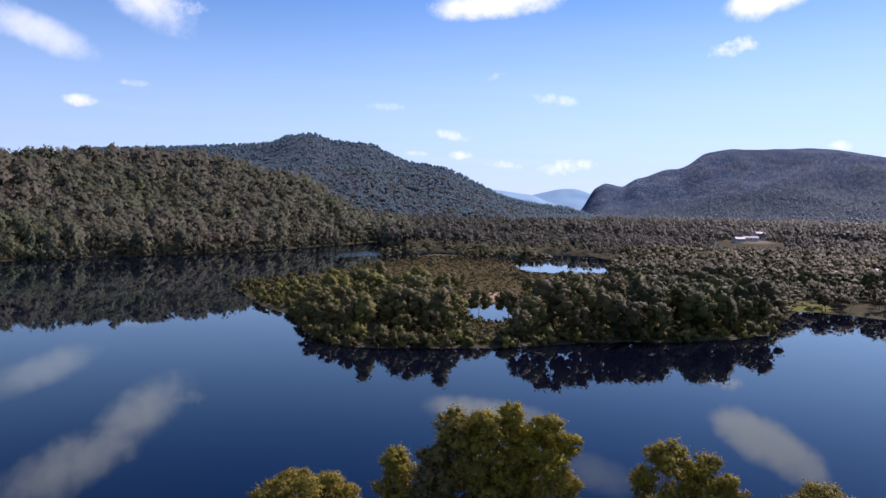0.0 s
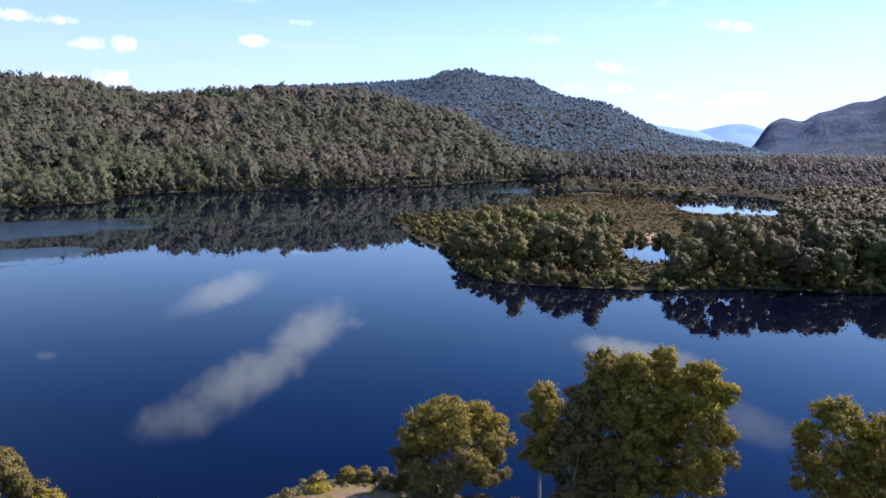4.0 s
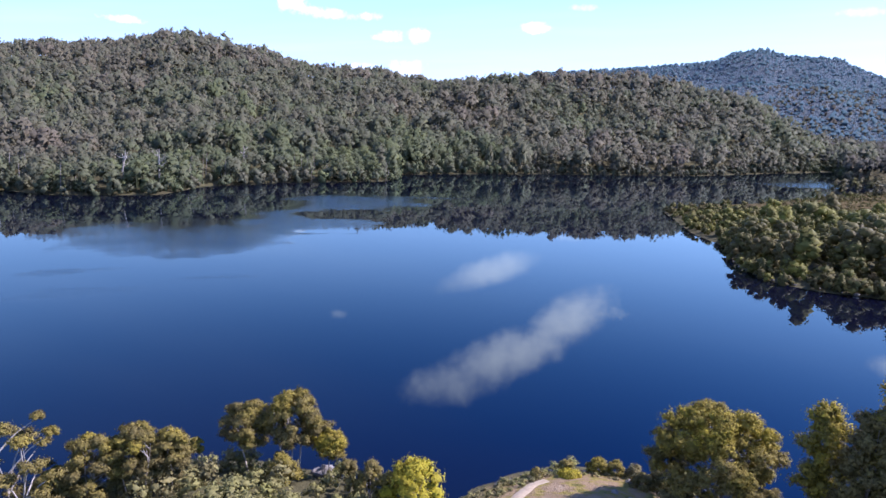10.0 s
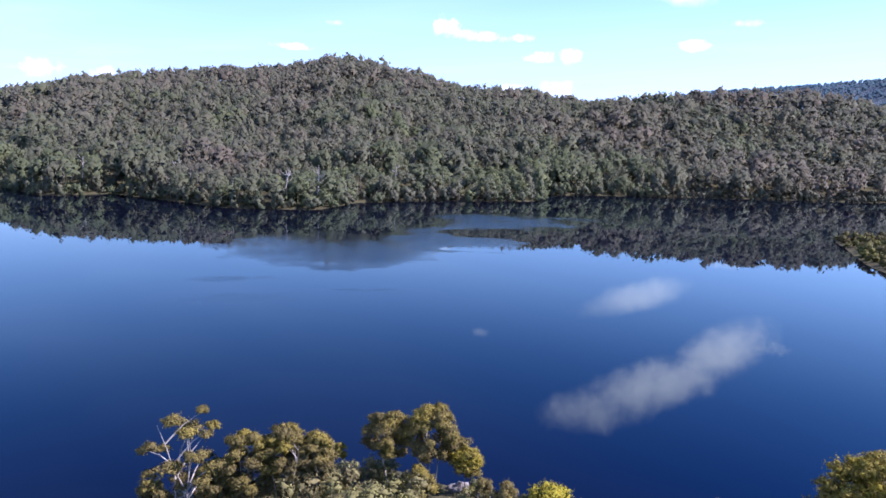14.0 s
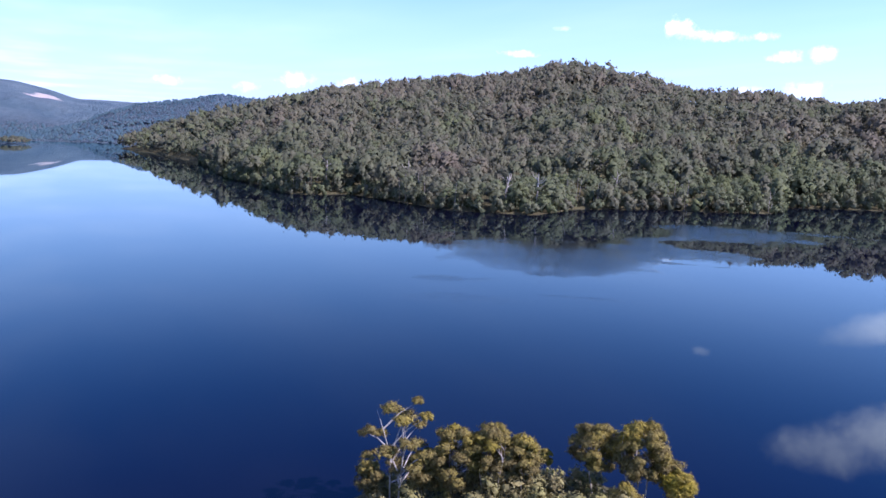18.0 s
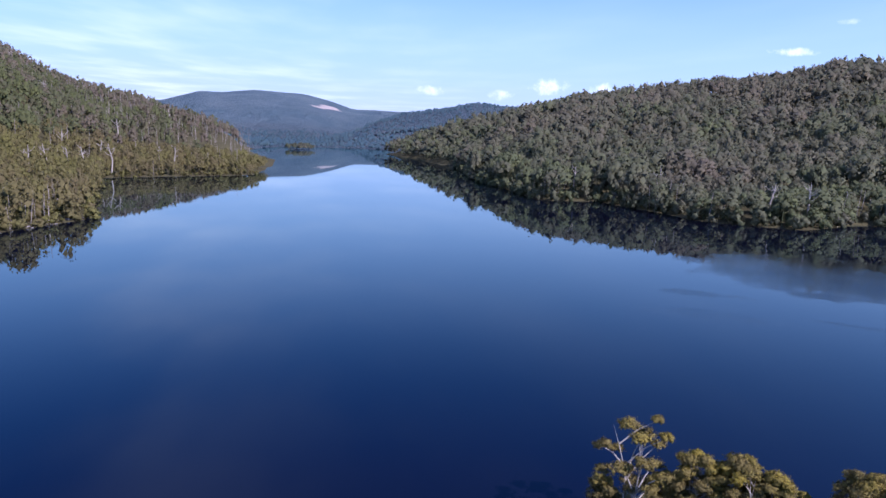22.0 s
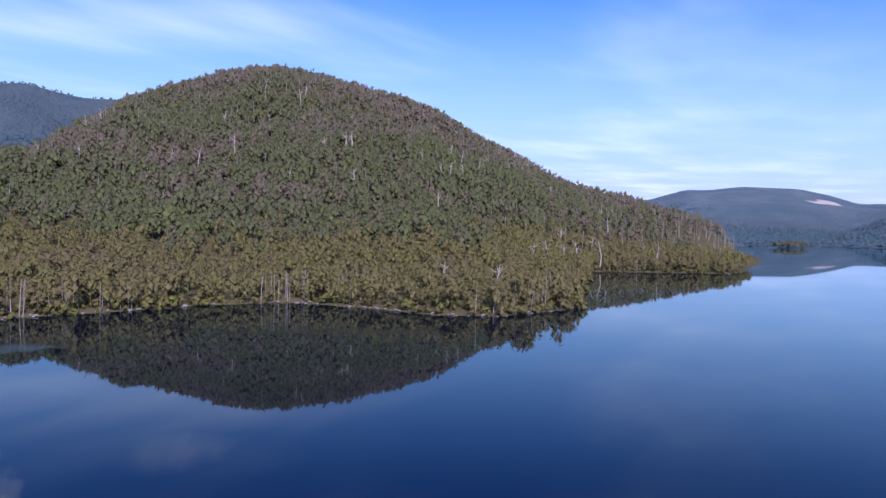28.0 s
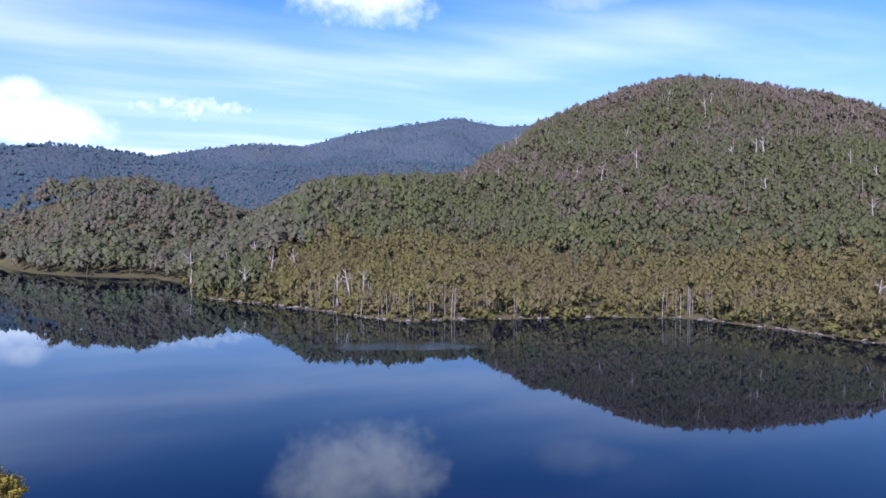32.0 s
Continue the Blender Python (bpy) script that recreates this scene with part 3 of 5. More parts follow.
# each range: crest elevation by azimuth, crest distance, foot distance, height of its trees, how its slope runs
RANGES = {
    "opposite": dict(el=[(2, -3), (5, -1.2), (8.7, 1.0), (10.9, 2.2), (16, 3.4), (20.7, 3.95), (24.6, 3.98), (29, 3.55), (31.2, 3.3), (35, 3.05), (37.8, 3.3), (42.2, 3.7), (46.5, 4.35), (49, 4.9), (51.4, 5.2), (54.3, 5.7), (58, 5.05), (62, 4.6), (65.8, 4.1), (70, 3.5), (73, 3.15), (76, 2.4), (79, 1.4), (83, 0.5), (86.2, -0.35), (87.7, -1.5), (89, -3)],
                     d1=[(2, 830), (20, 900), (32, 850), (45, 1000), (54, 1100), (65, 1050), (75, 980), (83, 1050), (88, 1130)],
                     d0=[(2, 720), (14, 580), (32, 500), (38, 420), (54, 335), (65, 350), (75, 400), (80, 560), (85, 930), (88, 1080)], tree=18, power=1.15),
    "blue_peak": dict(el=[(-12, -0.5), (-9.8, 0.2), (-6.5, 0.43), (-4.4, 1.17), (-2.6, 2.1), (0, 3.29), (3.2, 3.69), (5.9, 4.97), (9, 5.21), (10.4, 5.62), (12.6, 5.35), (13.5, 4.8), (18, 4.43), (22, 3.99), (26.5, 3.8), (36, 1.5)],
                      d1=[(-12, 2300), (10, 2500), (30, 2300)], d0=[(-12, 1300), (30, 1000)], tree=-3, power=1.3, grain=320, most=95, relief=0.6),
    "cliff_range": dict(el=[(-60, 4), (-45, 4.5), (-38, 4.2), (-31.7, 4.13), (-28.7, 4.78), (-26.9, 4.93), (-24, 4.87), (-22, 5.03), (-19.9, 4.63), (-19.1, 3.9), (-18.1, 3.45), (-17.3, 3.54), (-15.6, 2.8), (-14.8, 2.72), (-14.4, 2.13), (-13.8, 2.04), (-13.3, 2.34), (-12.5, 2.29), (-11.7, 1.5), (-11.0, 0.2), (-10, -0.5)],
                        d1=[(-60, 3000), (-22, 3300), (-11, 3400)], d0=[(-60, 1300), (-11, 2000)], tree=4, power=1.5, grain=260, most=75, relief=0.8),
    "far_spur": dict(el=[(0, 0.6), (-2, 1.3), (-3.6, 1.76), (-5.2, 1.56), (-7.2, 1.3), (-8.4, 0.7), (-10, 0.1)], d1=[(0, 3900)], d0=[(0, 2900)], tree=0, power=1.0),
    "far_mountain": dict(el=[(-3, 0.4), (-6, 1.0), (-7.2, 1.37), (-9.2, 1.85), (-10.5, 1.87), (-11.6, 1.5), (-13, 1.0)], d1=[(0, 4500)], d0=[(0, 3700)], tree=0, power=1.0),
    "quarry_mountain": dict(el=[(120, 1), (108, 1.4), (104.3, 1.73), (101.6, 2.56), (100, 2.52), (97.7, 2.81), (93.9, 2.65), (91.9, 2.18), (90.1, 1.58), (88.4, 1.6), (86.3, 1.5), (76, 1.0)],
                            d1=[(90, 3800)], d0=[(90, 2000)], tree=0, power=1.5, most=40, relief=0.9),
    "low_ridge": dict(el=[(93, -0.6), (90, 0.1), (88.3, 0.9), (86.3, 1.59), (84.3, 1.94), (81.9, 2.32), (80.4, 2.63), (78.7, 2.46), (76.6, 2.37), (75.5, 2.5), (66, 1.5)],
                      d1=[(80, 2300)], d0=[(80, 1450)], tree=10, power=1.2),
    "dome_hill": dict(el=[(96.1, -2.6), (96.7, -1.5), (99.3, 0), (101.5, 0.8), (104.3, 1.5), (106.2, 2.05), (110.6, 2.9), (113, 4.1), (117.2, 6.2), (121.5, 8.4), (126.6, 9.96), (131.5, 11.1), (134.9, 11.2), (137.4, 10.5), (140.3, 9.45), (144.2, 8.4), (146.4, 6.7), (149.9, 4.4), (152.6, 3.9), (157, 3.75), (161, 3.6), (162.8, 2.7), (165, 1.4), (168, -0.5), (170.5, -2)],
                      d1=[(96, 850), (106, 920), (112, 950), (120, 1000), (128, 1040), (135, 1060), (142, 1000), (148, 800), (153, 650), (162, 620), (170, 480)],
                      d0=[(96, 780), (98, 560), (108, 510), (109.5, 400), (114, 330), (122, 300), (135, 320), (150, 300), (162, 320), (170, 380)], tree=13, power=1.25),
    "inlet_hill": dict(el=[(163, -1.5), (165.5, 0.5), (168.9, 1.4), (170.1, 2.4), (174.9, 3.1), (176.8, 3.1), (180.4, 2.75), (182.2, 1.9), (183.8, 0.9), (190, 0.5), (205, 1)],
                       d1=[(163, 640), (176, 680), (190, 800)], d0=[(163, 540), (178, 520), (190, 700)], tree=16, power=0.8),
    "sunny_ridge": dict(el=[(146, 4.8), (155.8, 5.1), (164.6, 4.7), (169.7, 4.15), (174.5, 4.9), (178.6, 5.4), (183.8, 5.4), (195, 5), (209, 4)], d1=[(150, 1900)], d0=[(150, 900)], tree=10, power=1.2, grain=300, most=70, relief=0.5),
    "shaded_ridge": dict(el=[(134, 7.2), (140, 7.9), (144.7, 8.1), (147.2, 8.0), (149, 8.3), (151, 8.7), (152.6, 8.4), (155.8, 7.93), (159.4, 7.28), (162.7, 6.23), (166.8, 6.3), (170.9, 5.7), (174.5, 4.9), (178.6, 4.6), (183.8, 4.2), (209, 4)],
                         d1=[(150, 2900)], d0=[(150, 1900)], tree=6, power=1.1, grain=380, most=110, relief=0.6),
}


def along(table, az):
    t = sorted(table)
    xs, ys = [p[0] for p in t], [p[1] for p in t]
    return sum(np.interp(az + o, xs, ys) for o in (-0.3, 0, 0.3)) / 3


def range_height(r, az, d):
    el = along(r["el"], az)
    d1, d0 = along(r["d1"], az), along(r["d0"], az)
    z1 = EYE + d1 * np.tan(np.radians(el)) - r["tree"]
    lo, hi = min(p[0] for p in r["el"]), max(p[0] for p in r["el"])
    fade = np.clip((az - lo + 1.5) / 1.5, 0, 1) * np.clip((hi + 1.5 - az) / 1.5, 0, 1)
    t = (d - d0) / np.maximum(d1 - d0, 1)
    tc = np.clip(t, 0, 1)
    s = tc ** r["power"]
    s = s + (tc * tc * (3 - 2 * tc) - s) * 0.5
    fall = np.clip((d - d1) / (0.7 * d1), 0, 1)
    back = 1 - 0.7 * fall * fall * (3 - 2 * fall)
    return np.where(t <= 0, 0, np.maximum(z1, 0) * s * back * fade), t


def ground_height(x, y):
    p = np.stack([x, y], 1)
    s = np.maximum(-1e9, side_of(LAKE, p))
    s = np.minimum(s, side_of(PONDS, p))
    ix, iy = heading(ISLET[0], ISLET[1])
    s = np.maximum(s, ISLET[2] - np.hypot(x - ix, (y - iy)))
    s = s + 1.6 * value_noise(x, y, 22, 3) * np.clip(np.hypot(x, y) / 250, 0.25, 1.6)
    az, d = polar(x, y)
    z = np.where(s > 0, np.minimum(0.12 * s + 0.15, 1.6), np.maximum(0.16 * s, -7))
    hill = np.zeros_like(z)
    for r in RANGES.values():
        h, t = range_height(r, az, d)
        rough = (value_noise(x, y, r.get("grain", 130 if r["tree"] > 4 else 420), 4) + 0.1) * np.clip(np.minimum(t * 2.5, (1 - t) * 3), 0 if r["tree"] > 4 or r["tree"] < 0 else 0.12, 1) * (t > 0) * np.clip(h * r.get("relief", 0.24), 0, r.get("most", 34 if r["tree"] > 4 else 110))
        hill = np.maximum(hill, h + rough)
    # the land behind the hover point rises gently
    backland = np.clip((-az - 48) / 20, 0, 1) * np.clip((d - 90) / 1800, 0, 1) * 120 + np.clip((az - 188) / 10, 0, 1) * np.clip((d - 150) / 1500, 0, 1) * 90
    flats = np.clip((d - 450) / 1600, 0, 1) * np.clip((14 - az) / 6, 0, 1) * np.clip((az + 60) / 10, 0, 1) * 22
    hill = np.maximum(np.maximum(hill, backland), flats)
    z = z + hill * np.clip(s / 40, 0, 1)
    # a knoll carries the houses beyond the lagoon
    hx, hy = heading(-23.5, 705)
    z = z + 8.0 * np.exp(-((x - hx) ** 2 + (y - hy) ** 2) / 55 ** 2)
    # the point below the hover place stands a little higher
    z = z + np.where((d < 85) & (s > 0), np.minimum(s * 0.14, 2.0), 0)
    return z, s

# ---------------------------------------------------------------- ground and water


def mesh_from(name, verts, tris, mat, normals=None, tint=None, smooth=True):
    """A mesh from arrays of points and triangles."""
    me = bpy.data.meshes.new(name)
    nv, nf = len(verts), len(tris)
    me.vertices.add(nv)
    me.vertices.foreach_set("co", np.ascontiguousarray(verts, np.float32).ravel())
    me.loops.add(nf * 3)
    me.loops.foreach_set("vertex_index", np.ascontiguousarray(tris, np.int32).ravel())
    me.polygons.add(nf)
    me.polygons.foreach_set("loop_start", np.arange(0, nf * 3, 3, dtype=np.int32))
    me.polygons.foreach_set("use_smooth", np.full(nf, smooth, bool))
    if tint is not None:
        at = me.attributes.new("tint", "FLOAT", "POINT")
        at.data.foreach_set("value", np.ascontiguousarray(tint, np.float32))
    if normals is not None:
        at = me.attributes.new("custom_normal", "FLOAT_VECTOR", "POINT")
        at.data.foreach_set("vector", np.ascontiguousarray(normals, np.float32).ravel())
    me.materials.append(mat)
    me.update()
    return me


def build_ground():
    rings = np.concatenate([np.arange(6, 120, 3.0), 120 * 1.030 ** np.arange(0, 93), 1820 * 1.017 ** np.arange(0, 60)])
    rings = rings[rings < 4850]
    az = np.concatenate([np.arange(-37, 3, 0.25), np.arange(3, 85, 0.7), np.arange(85, 106, 0.3), np.arange(106, 323, 0.7)])
    naz = len(az)
    A, D = np.meshgrid(az, rings)
    x, y = heading(A.ravel(), D.ravel())
    z, s = ground_height(x, y)
    verts = np.concatenate([np.stack([x, y, z], 1), [[0, 0, 3.0]]])
    n = len(rings)
    i = np.arange(n - 1)[:, None] * naz
    j = np.arange(naz)[None, :]
    a, b_, c, d = i + j, i + (j + 1) % naz, i + naz + (j + 1) % naz, i + naz + j
    tris = np.concatenate([np.stack([a, b_, c], -1).reshape(-1, 3), np.stack([a, c, d], -1).reshape(-1, 3)])
    jj = np.arange(naz)
    fan = np.stack([np.full(naz, len(verts) - 1), (jj + 1) % naz, jj], 1)
    tris = np.concatenate([tris[:, ::-1], fan[:, ::-1]])
    # turn the sheet face up
    v = verts[tris[0]]
    if np.cross(v[1] - v[0], v[2] - v[0])[2] < 0:
        tris = tris[:, ::-1]
    me = mesh_from("ground", verts, tris, M_GROUND)
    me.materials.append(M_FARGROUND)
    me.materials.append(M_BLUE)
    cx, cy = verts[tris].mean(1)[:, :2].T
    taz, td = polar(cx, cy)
    # faces beyond about 1180 m take the haze-tinted colours
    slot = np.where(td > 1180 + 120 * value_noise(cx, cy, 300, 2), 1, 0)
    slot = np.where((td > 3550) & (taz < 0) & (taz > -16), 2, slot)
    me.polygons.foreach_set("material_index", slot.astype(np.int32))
    ob = new("ground", me)
    return tagged(ob, "scrubby forest floor and hill slopes round a lake", "ground", kind="structure")


def build_water():
    naz = 180
    az = np.linspace(0, 360, naz, endpoint=False)
    x, y = heading(az, 4800.0)
    verts = np.concatenate([np.stack([x, y, 0 * x], 1), [[0, 0, 0]]])
    j = np.arange(naz)
    ob = new("water", mesh_from("water", verts, np.stack([np.full(naz, naz), j, (j + 1) % naz], 1), M_WATER))
    return tagged(ob, "still dark tannin-stained lake mirroring hills and sky", "lake", kind="structure")


build_ground()
build_water()

# ---------------------------------------------------------------- tree building blocks


def unit(v):
    return v / np.maximum(np.linalg.norm(v, axis=-1, keepdims=True), 1e-9)


def tube(pts, radii, sides=6):
    pts = np.asarray(pts, float)
    vs, fs = [], []
    for k, (p, r) in enumerate(zip(pts, radii)):
        t = unit(pts[min(k + 1, len(pts) - 1)] - pts[max(k - 1, 0)])
        u = unit(np.cross(t, [0.31, 0.87, 0.12]))
        w = np.cross(t, u)
        an = np.linspace(0, 2 * np.pi, sides, endpoint=False)
        vs.append(p + r * (np.cos(an)[:, None] * u + np.sin(an)[:, None] * w))
    for k in range(len(pts) - 1):
        for s in range(sides):
            a, b2 = k * sides + s, k * sides + (s + 1) % sides
            fs += [(a, b2, b2 + sides), (a, b2 + sides, a + sides)]
    return np.concatenate(vs), np.array(fs)


OCTA_V = np.array([(0, 0, 1), (1, 0, 0), (0, 1, 0), (-1, 0, 0), (0, -1, 0), (0, 0, -1)], float)
OCTA_F = np.array([(0, 1, 2), (0, 2, 3), (0, 3, 4), (0, 4, 1), (5, 2, 1), (5, 3, 2), (5, 4, 3), (5, 1, 4)])


def tufts(rng, centres, radii, per, size, corners=4, flatten=0.75, crown_c=None, loose=0.0, domed=0.7):
    """Leaf tufts on the skins of clumps: small bent blades, normals turned out of the clump."""
    k = len(centres)
    dirs = unit(rng.normal(size=(k, per, 3)) + [0, 0, 0.35])
    pos = centres[:, None] + dirs * radii[:, None, None] * [1, 1, flatten] * (rng.uniform(0.72, 1.1, (k, per, 1)) if not loose else np.abs(rng.normal(0.8, loose, (k, per, 1))))
    nor = dirs
    if crown_c is not None:
        nor = unit(dirs + domed * unit(pos - crown_c) + [0, 0, 0.2])
    pos, nor = pos.reshape(-1, 3), nor.reshape(-1, 3)
    face = unit(nor + rng.normal(size=nor.shape) * 0.5)
    a = unit(np.cross(face, rng.normal(size=nor.shape)))
    c = np.cross(face, a)
    sz = size * rng.uniform(0.6, 1.35, (len(pos), 1))
    if corners == 4:
        q = np.stack([pos - a * sz, pos - c * sz * 0.55 - face * sz * 0.15, pos + a * sz, pos + c * sz * 0.55 - face * sz * 0.15], 1)
        f0 = np.array([(0, 1, 2), (0, 2, 3)])
    else:
        q = np.stack([pos - a * sz - c * sz * 0.5, pos + a * sz - c * sz * 0.5, pos + c * sz], 1)
        f0 = np.array([(0, 1, 2)])
    n = len(pos)
    verts = q.reshape(-1, 3)
    tris = (np.arange(n)[:, None, None] * corners + f0[None]).reshape(-1, 3)
    v = verts[tris[:: len(f0)]]
    flip = (np.cross(v[:, 1] - v[:, 0], v[:, 2] - v[:, 0]) * nor).sum(1) < 0
    flip = np.repeat(flip, len(f0))
    tris[flip] = tris[flip][:, ::-1]
    nor = unit(0.7 * nor + 0.45 * face)
    return verts, tris, np.repeat(nor, corners, 0)


def merge(parts):
    vs, fs, ns, off = [], [], [], 0
    for v, f, n in parts:
        vs.append(v)
        fs.append(f + off)
        ns.append(n)
        off += len(v)
    return np.concatenate(vs), np.concatenate(fs), np.concatenate(ns)


PHI = (1 + 5 ** 0.5) / 2
ICO_V = unit(np.array([(-1, PHI, 0), (1, PHI, 0), (-1, -PHI, 0), (1, -PHI, 0), (0, -1, PHI), (0, 1, PHI), (0, -1, -PHI), (0, 1, -PHI), (PHI, 0, -1), (PHI, 0, 1), (-PHI, 0, -1), (-PHI, 0, 1)]))
ICO_F = np.array([(0, 11, 5), (0, 5, 1), (0, 1, 7), (0, 7, 10), (0, 10, 11), (1, 5, 9), (5, 11, 4), (11, 10, 2), (10, 7, 6), (7, 1, 8),
                  (3, 9, 4), (3, 4, 2), (3, 2, 6), (3, 6, 8), (3, 8, 9), (4, 9, 5), (2, 4, 11), (6, 2, 10), (8, 6, 7), (9, 8, 1)])


def crown_template(seed, clumps, per, size, corners=3, core="ico", shape="round", trunk=True, solid=0.86, calm=0.0, domed=1.5):
    """A tree 1 high and about 1 wide: lumpy leaf clumps fringed with leaf tufts, on a thin stem."""
    rng = np.random.RandomState(seed)
    an = np.arange(clumps) * 2.4 + rng.uniform(0, 1.2, clumps)
    h = (np.arange(clumps) + rng.uniform(0, 1, clumps)) / clumps
    if shape == "round":
        rad = 0.36 * np.sqrt(np.clip(1 - (1.28 * (h - 0.32)) ** 2, 0.03, 1)) * rng.uniform(0.5, 1.1, clumps)
        z = 0.38 + 0.46 * h
        flat = 0.72
    elif shape == "flat":  # umbrella: leaves in a shallow cap
        rad = 0.42 * np.sqrt(np.clip(1 - h * h, 0.02, 1)) * rng.uniform(0.6, 1.1, clumps)
        z = 0.52 + 0.36 * h
        flat = 0.55
    elif shape == "spire":
        rad = 0.26 * (1 - 0.8 * h) * rng.uniform(0.6, 1.1, clumps)
        z = 0.28 + 0.62 * h
        flat = 0.9
    else:  # shrub, leaves down to the ground
        rad = 0.40 * np.sqrt(np.clip(1 - h * h, 0.05, 1)) * rng.uniform(0.6, 1.1, clumps)
        z = 0.16 + 0.62 * h
        flat = 0.9
    cen = np.stack([np.cos(an) * rad, np.sin(an) * rad, z], 1)
    r = rng.uniform(0.19, 0.28, clumps) * min(1.2, (9 / clumps) ** 0.36) * (0.85 if shape == "spire" else 1.0)
    mid = np.array([0, 0, 0.50 if shape != "flat" else 0.6])
    parts = [tufts(rng, cen, r * 0.95, per, size, corners, flat, mid, domed=domed)]
    bv, bf = (ICO_V, ICO_F) if core == "ico" else (OCTA_V, OCTA_F)
    for c, q in zip(cen, r):
        v = bv * q * [solid, solid, flat * solid] * rng.uniform(0.72, 1.12, (len(bv), 1)) + c
        parts.append((v, bf, unit(unit(v - c) + domed * unit(v - mid))))
    if trunk:
        v, f = tube([(0, 0, -0.05), (0.01, 0.01, 0.35), (0, 0, 0.75)], (0.016, 0.012, 0.006), 3)
        parts.append((v, f, unit((v - [0, 0, 0.3]) * [1, 1, 0.1])))
    v, f, n = merge(parts)
    return v, f, unit(n + [0, 0, calm])


def plant(name, templates, x, y, z, high, wide, tint, mat, rng, label, category="forest"):
    """Many trees joined into one mesh, each a turned and scaled template."""
    vs, fs, ns, ts, off = [], [], [], [], 0
    pick = rng.randint(0, len(templates), len(x))
    for k, (tv, tf, tn) in enumerate(templates):
        m = pick == k
        n = int(m.sum())
        if not n:
            continue
        an = rng.uniform(0, 2 * np.pi, n)
        c, s = np.cos(an)[:, None], np.sin(an)[:, None]
        w, h = wide[m][:, None], high[m][:, None]
        vx, vy, vz = tv[:, 0][None], tv[:, 1][None], tv[:, 2][None]
        lean = rng.normal(0, 0.05, (n, 2))
        P = np.stack([(vx * c - vy * s) * w + x[m][:, None] + lean[:, :1] * vz * h, (vx * s + vy * c) * w + y[m][:, None] + lean[:, 1:] * vz * h, vz * h + z[m][:, None]], -1)
        N = np.stack([tn[:, 0][None] * c - tn[:, 1][None] * s, tn[:, 0][None] * s + tn[:, 1][None] * c, np.repeat(tn[:, 2][None], n, 0)], -1)
        vs.append(P.reshape(-1, 3))
        ns.append(N.reshape(-1, 3))
        ts.append(np.repeat(tint[m], len(tv)))
        fs.append((tf[None] + (np.arange(n) * len(tv))[:, None, None]).reshape(-1, 3) + off)
        off += n * len(tv)
    ob = new(name, mesh_from(name, np.concatenate(vs), np.concatenate(fs), mat, np.concatenate(ns), np.concatenate(ts)))
    return tagged(ob, label, category, kind="stuff")


L1 = [crown_template(s, 18, 19, 0.034, 4, solid=0.72, domed=0.6) for s in range(5)] + [crown_template(20, 16, 14, 0.034, 4, core="octa", shape="spire")]
L2 = [crown_template(40 + s, 14, 13, 0.038, core="octa", solid=0.7, calm=0.8) for s in range(6)] + [crown_template(50, 13, 12, 0.038, core="octa", solid=0.7, shape="spire", calm=0.5)] + [crown_template(51 + s, 12, 14, 0.038, core="octa", solid=0.7, shape="flat", calm=0.8) for s in range(3)]
LS = [crown_template(55 + s, 12, 14, 0.038, core="octa", solid=0.68, shape="flat", calm=0.8) for s in range(4)] + [crown_template(54 + s, 12, 13, 0.038, core="octa", solid=0.68, calm=0.8) for s in range(2)]
LM = [crown_template(160 + s, 8, 9, 0.048, core="octa", solid=0.68, trunk=False, calm=0.9) for s in range(5)] + [crown_template(166 + s, 7, 10, 0.046, core="octa", solid=0.66, shape="flat", calm=0.9) for s in range(2)]
LF = [crown_template(170 + s, 10, 14, 0.040, core="octa", solid=0.6, shape="flat", calm=0.8) for s in range(3)] + [crown_template(176 + s, 10, 14, 0.040, core="octa", solid=0.64, calm=0.8) for s in range(4)]
L3 = [crown_template(60 + s, 5, 6, 0.07, core="octa", solid=0.74, trunk=False, calm=0.95) for s in range(6)] + [crown_template(67 + s, 4, 7, 0.07, core="octa", solid=0.74, shape="flat", calm=0.95) for s in range(2)]
L5 = [crown_template(110 + s, 1, 1, 0.10, core="octa", trunk=False, shape="shrub", calm=4.0) for s in range(6)]
SHRUB = [crown_template(90 + s, 6, 14, 0.075, core="octa", shape="shrub", trunk=False) for s in range(4)]


def scatter(seed, spacing, d_lo, d_hi, az_lo, az_hi, keep=None, shore=1.5):
    """Jittered points on land in a sector: x, y, z, azimuth, distance, distance to the shore."""
    rng = np.random.RandomState(seed)
    xs, ys = [], []
    d = d_lo
    while d < d_hi:
        n = max(1, int(radians(az_hi - az_lo) * d / spacing))
        a = az_lo + (np.arange(n) + rng.uniform(0, 1, n)) / n * (az_hi - az_lo)
        dd = d + rng.uniform(-0.5, 0.5, n) * spacing
        x, y = heading(a, dd)
        xs.append(x)
        ys.append(y)
        d += spacing
    x, y = np.concatenate(xs), np.concatenate(ys)
    z, s = ground_height(x, y)
    az, dist = polar(x, y)
    m = (s > shore) & (z > (0.15 if shore > 0 else -0.7))
    if keep is not None:
        m &= keep(x, y, az, dist, s, z, rng)
    return x[m], y[m], z[m], az[m], dist[m], s[m], rng


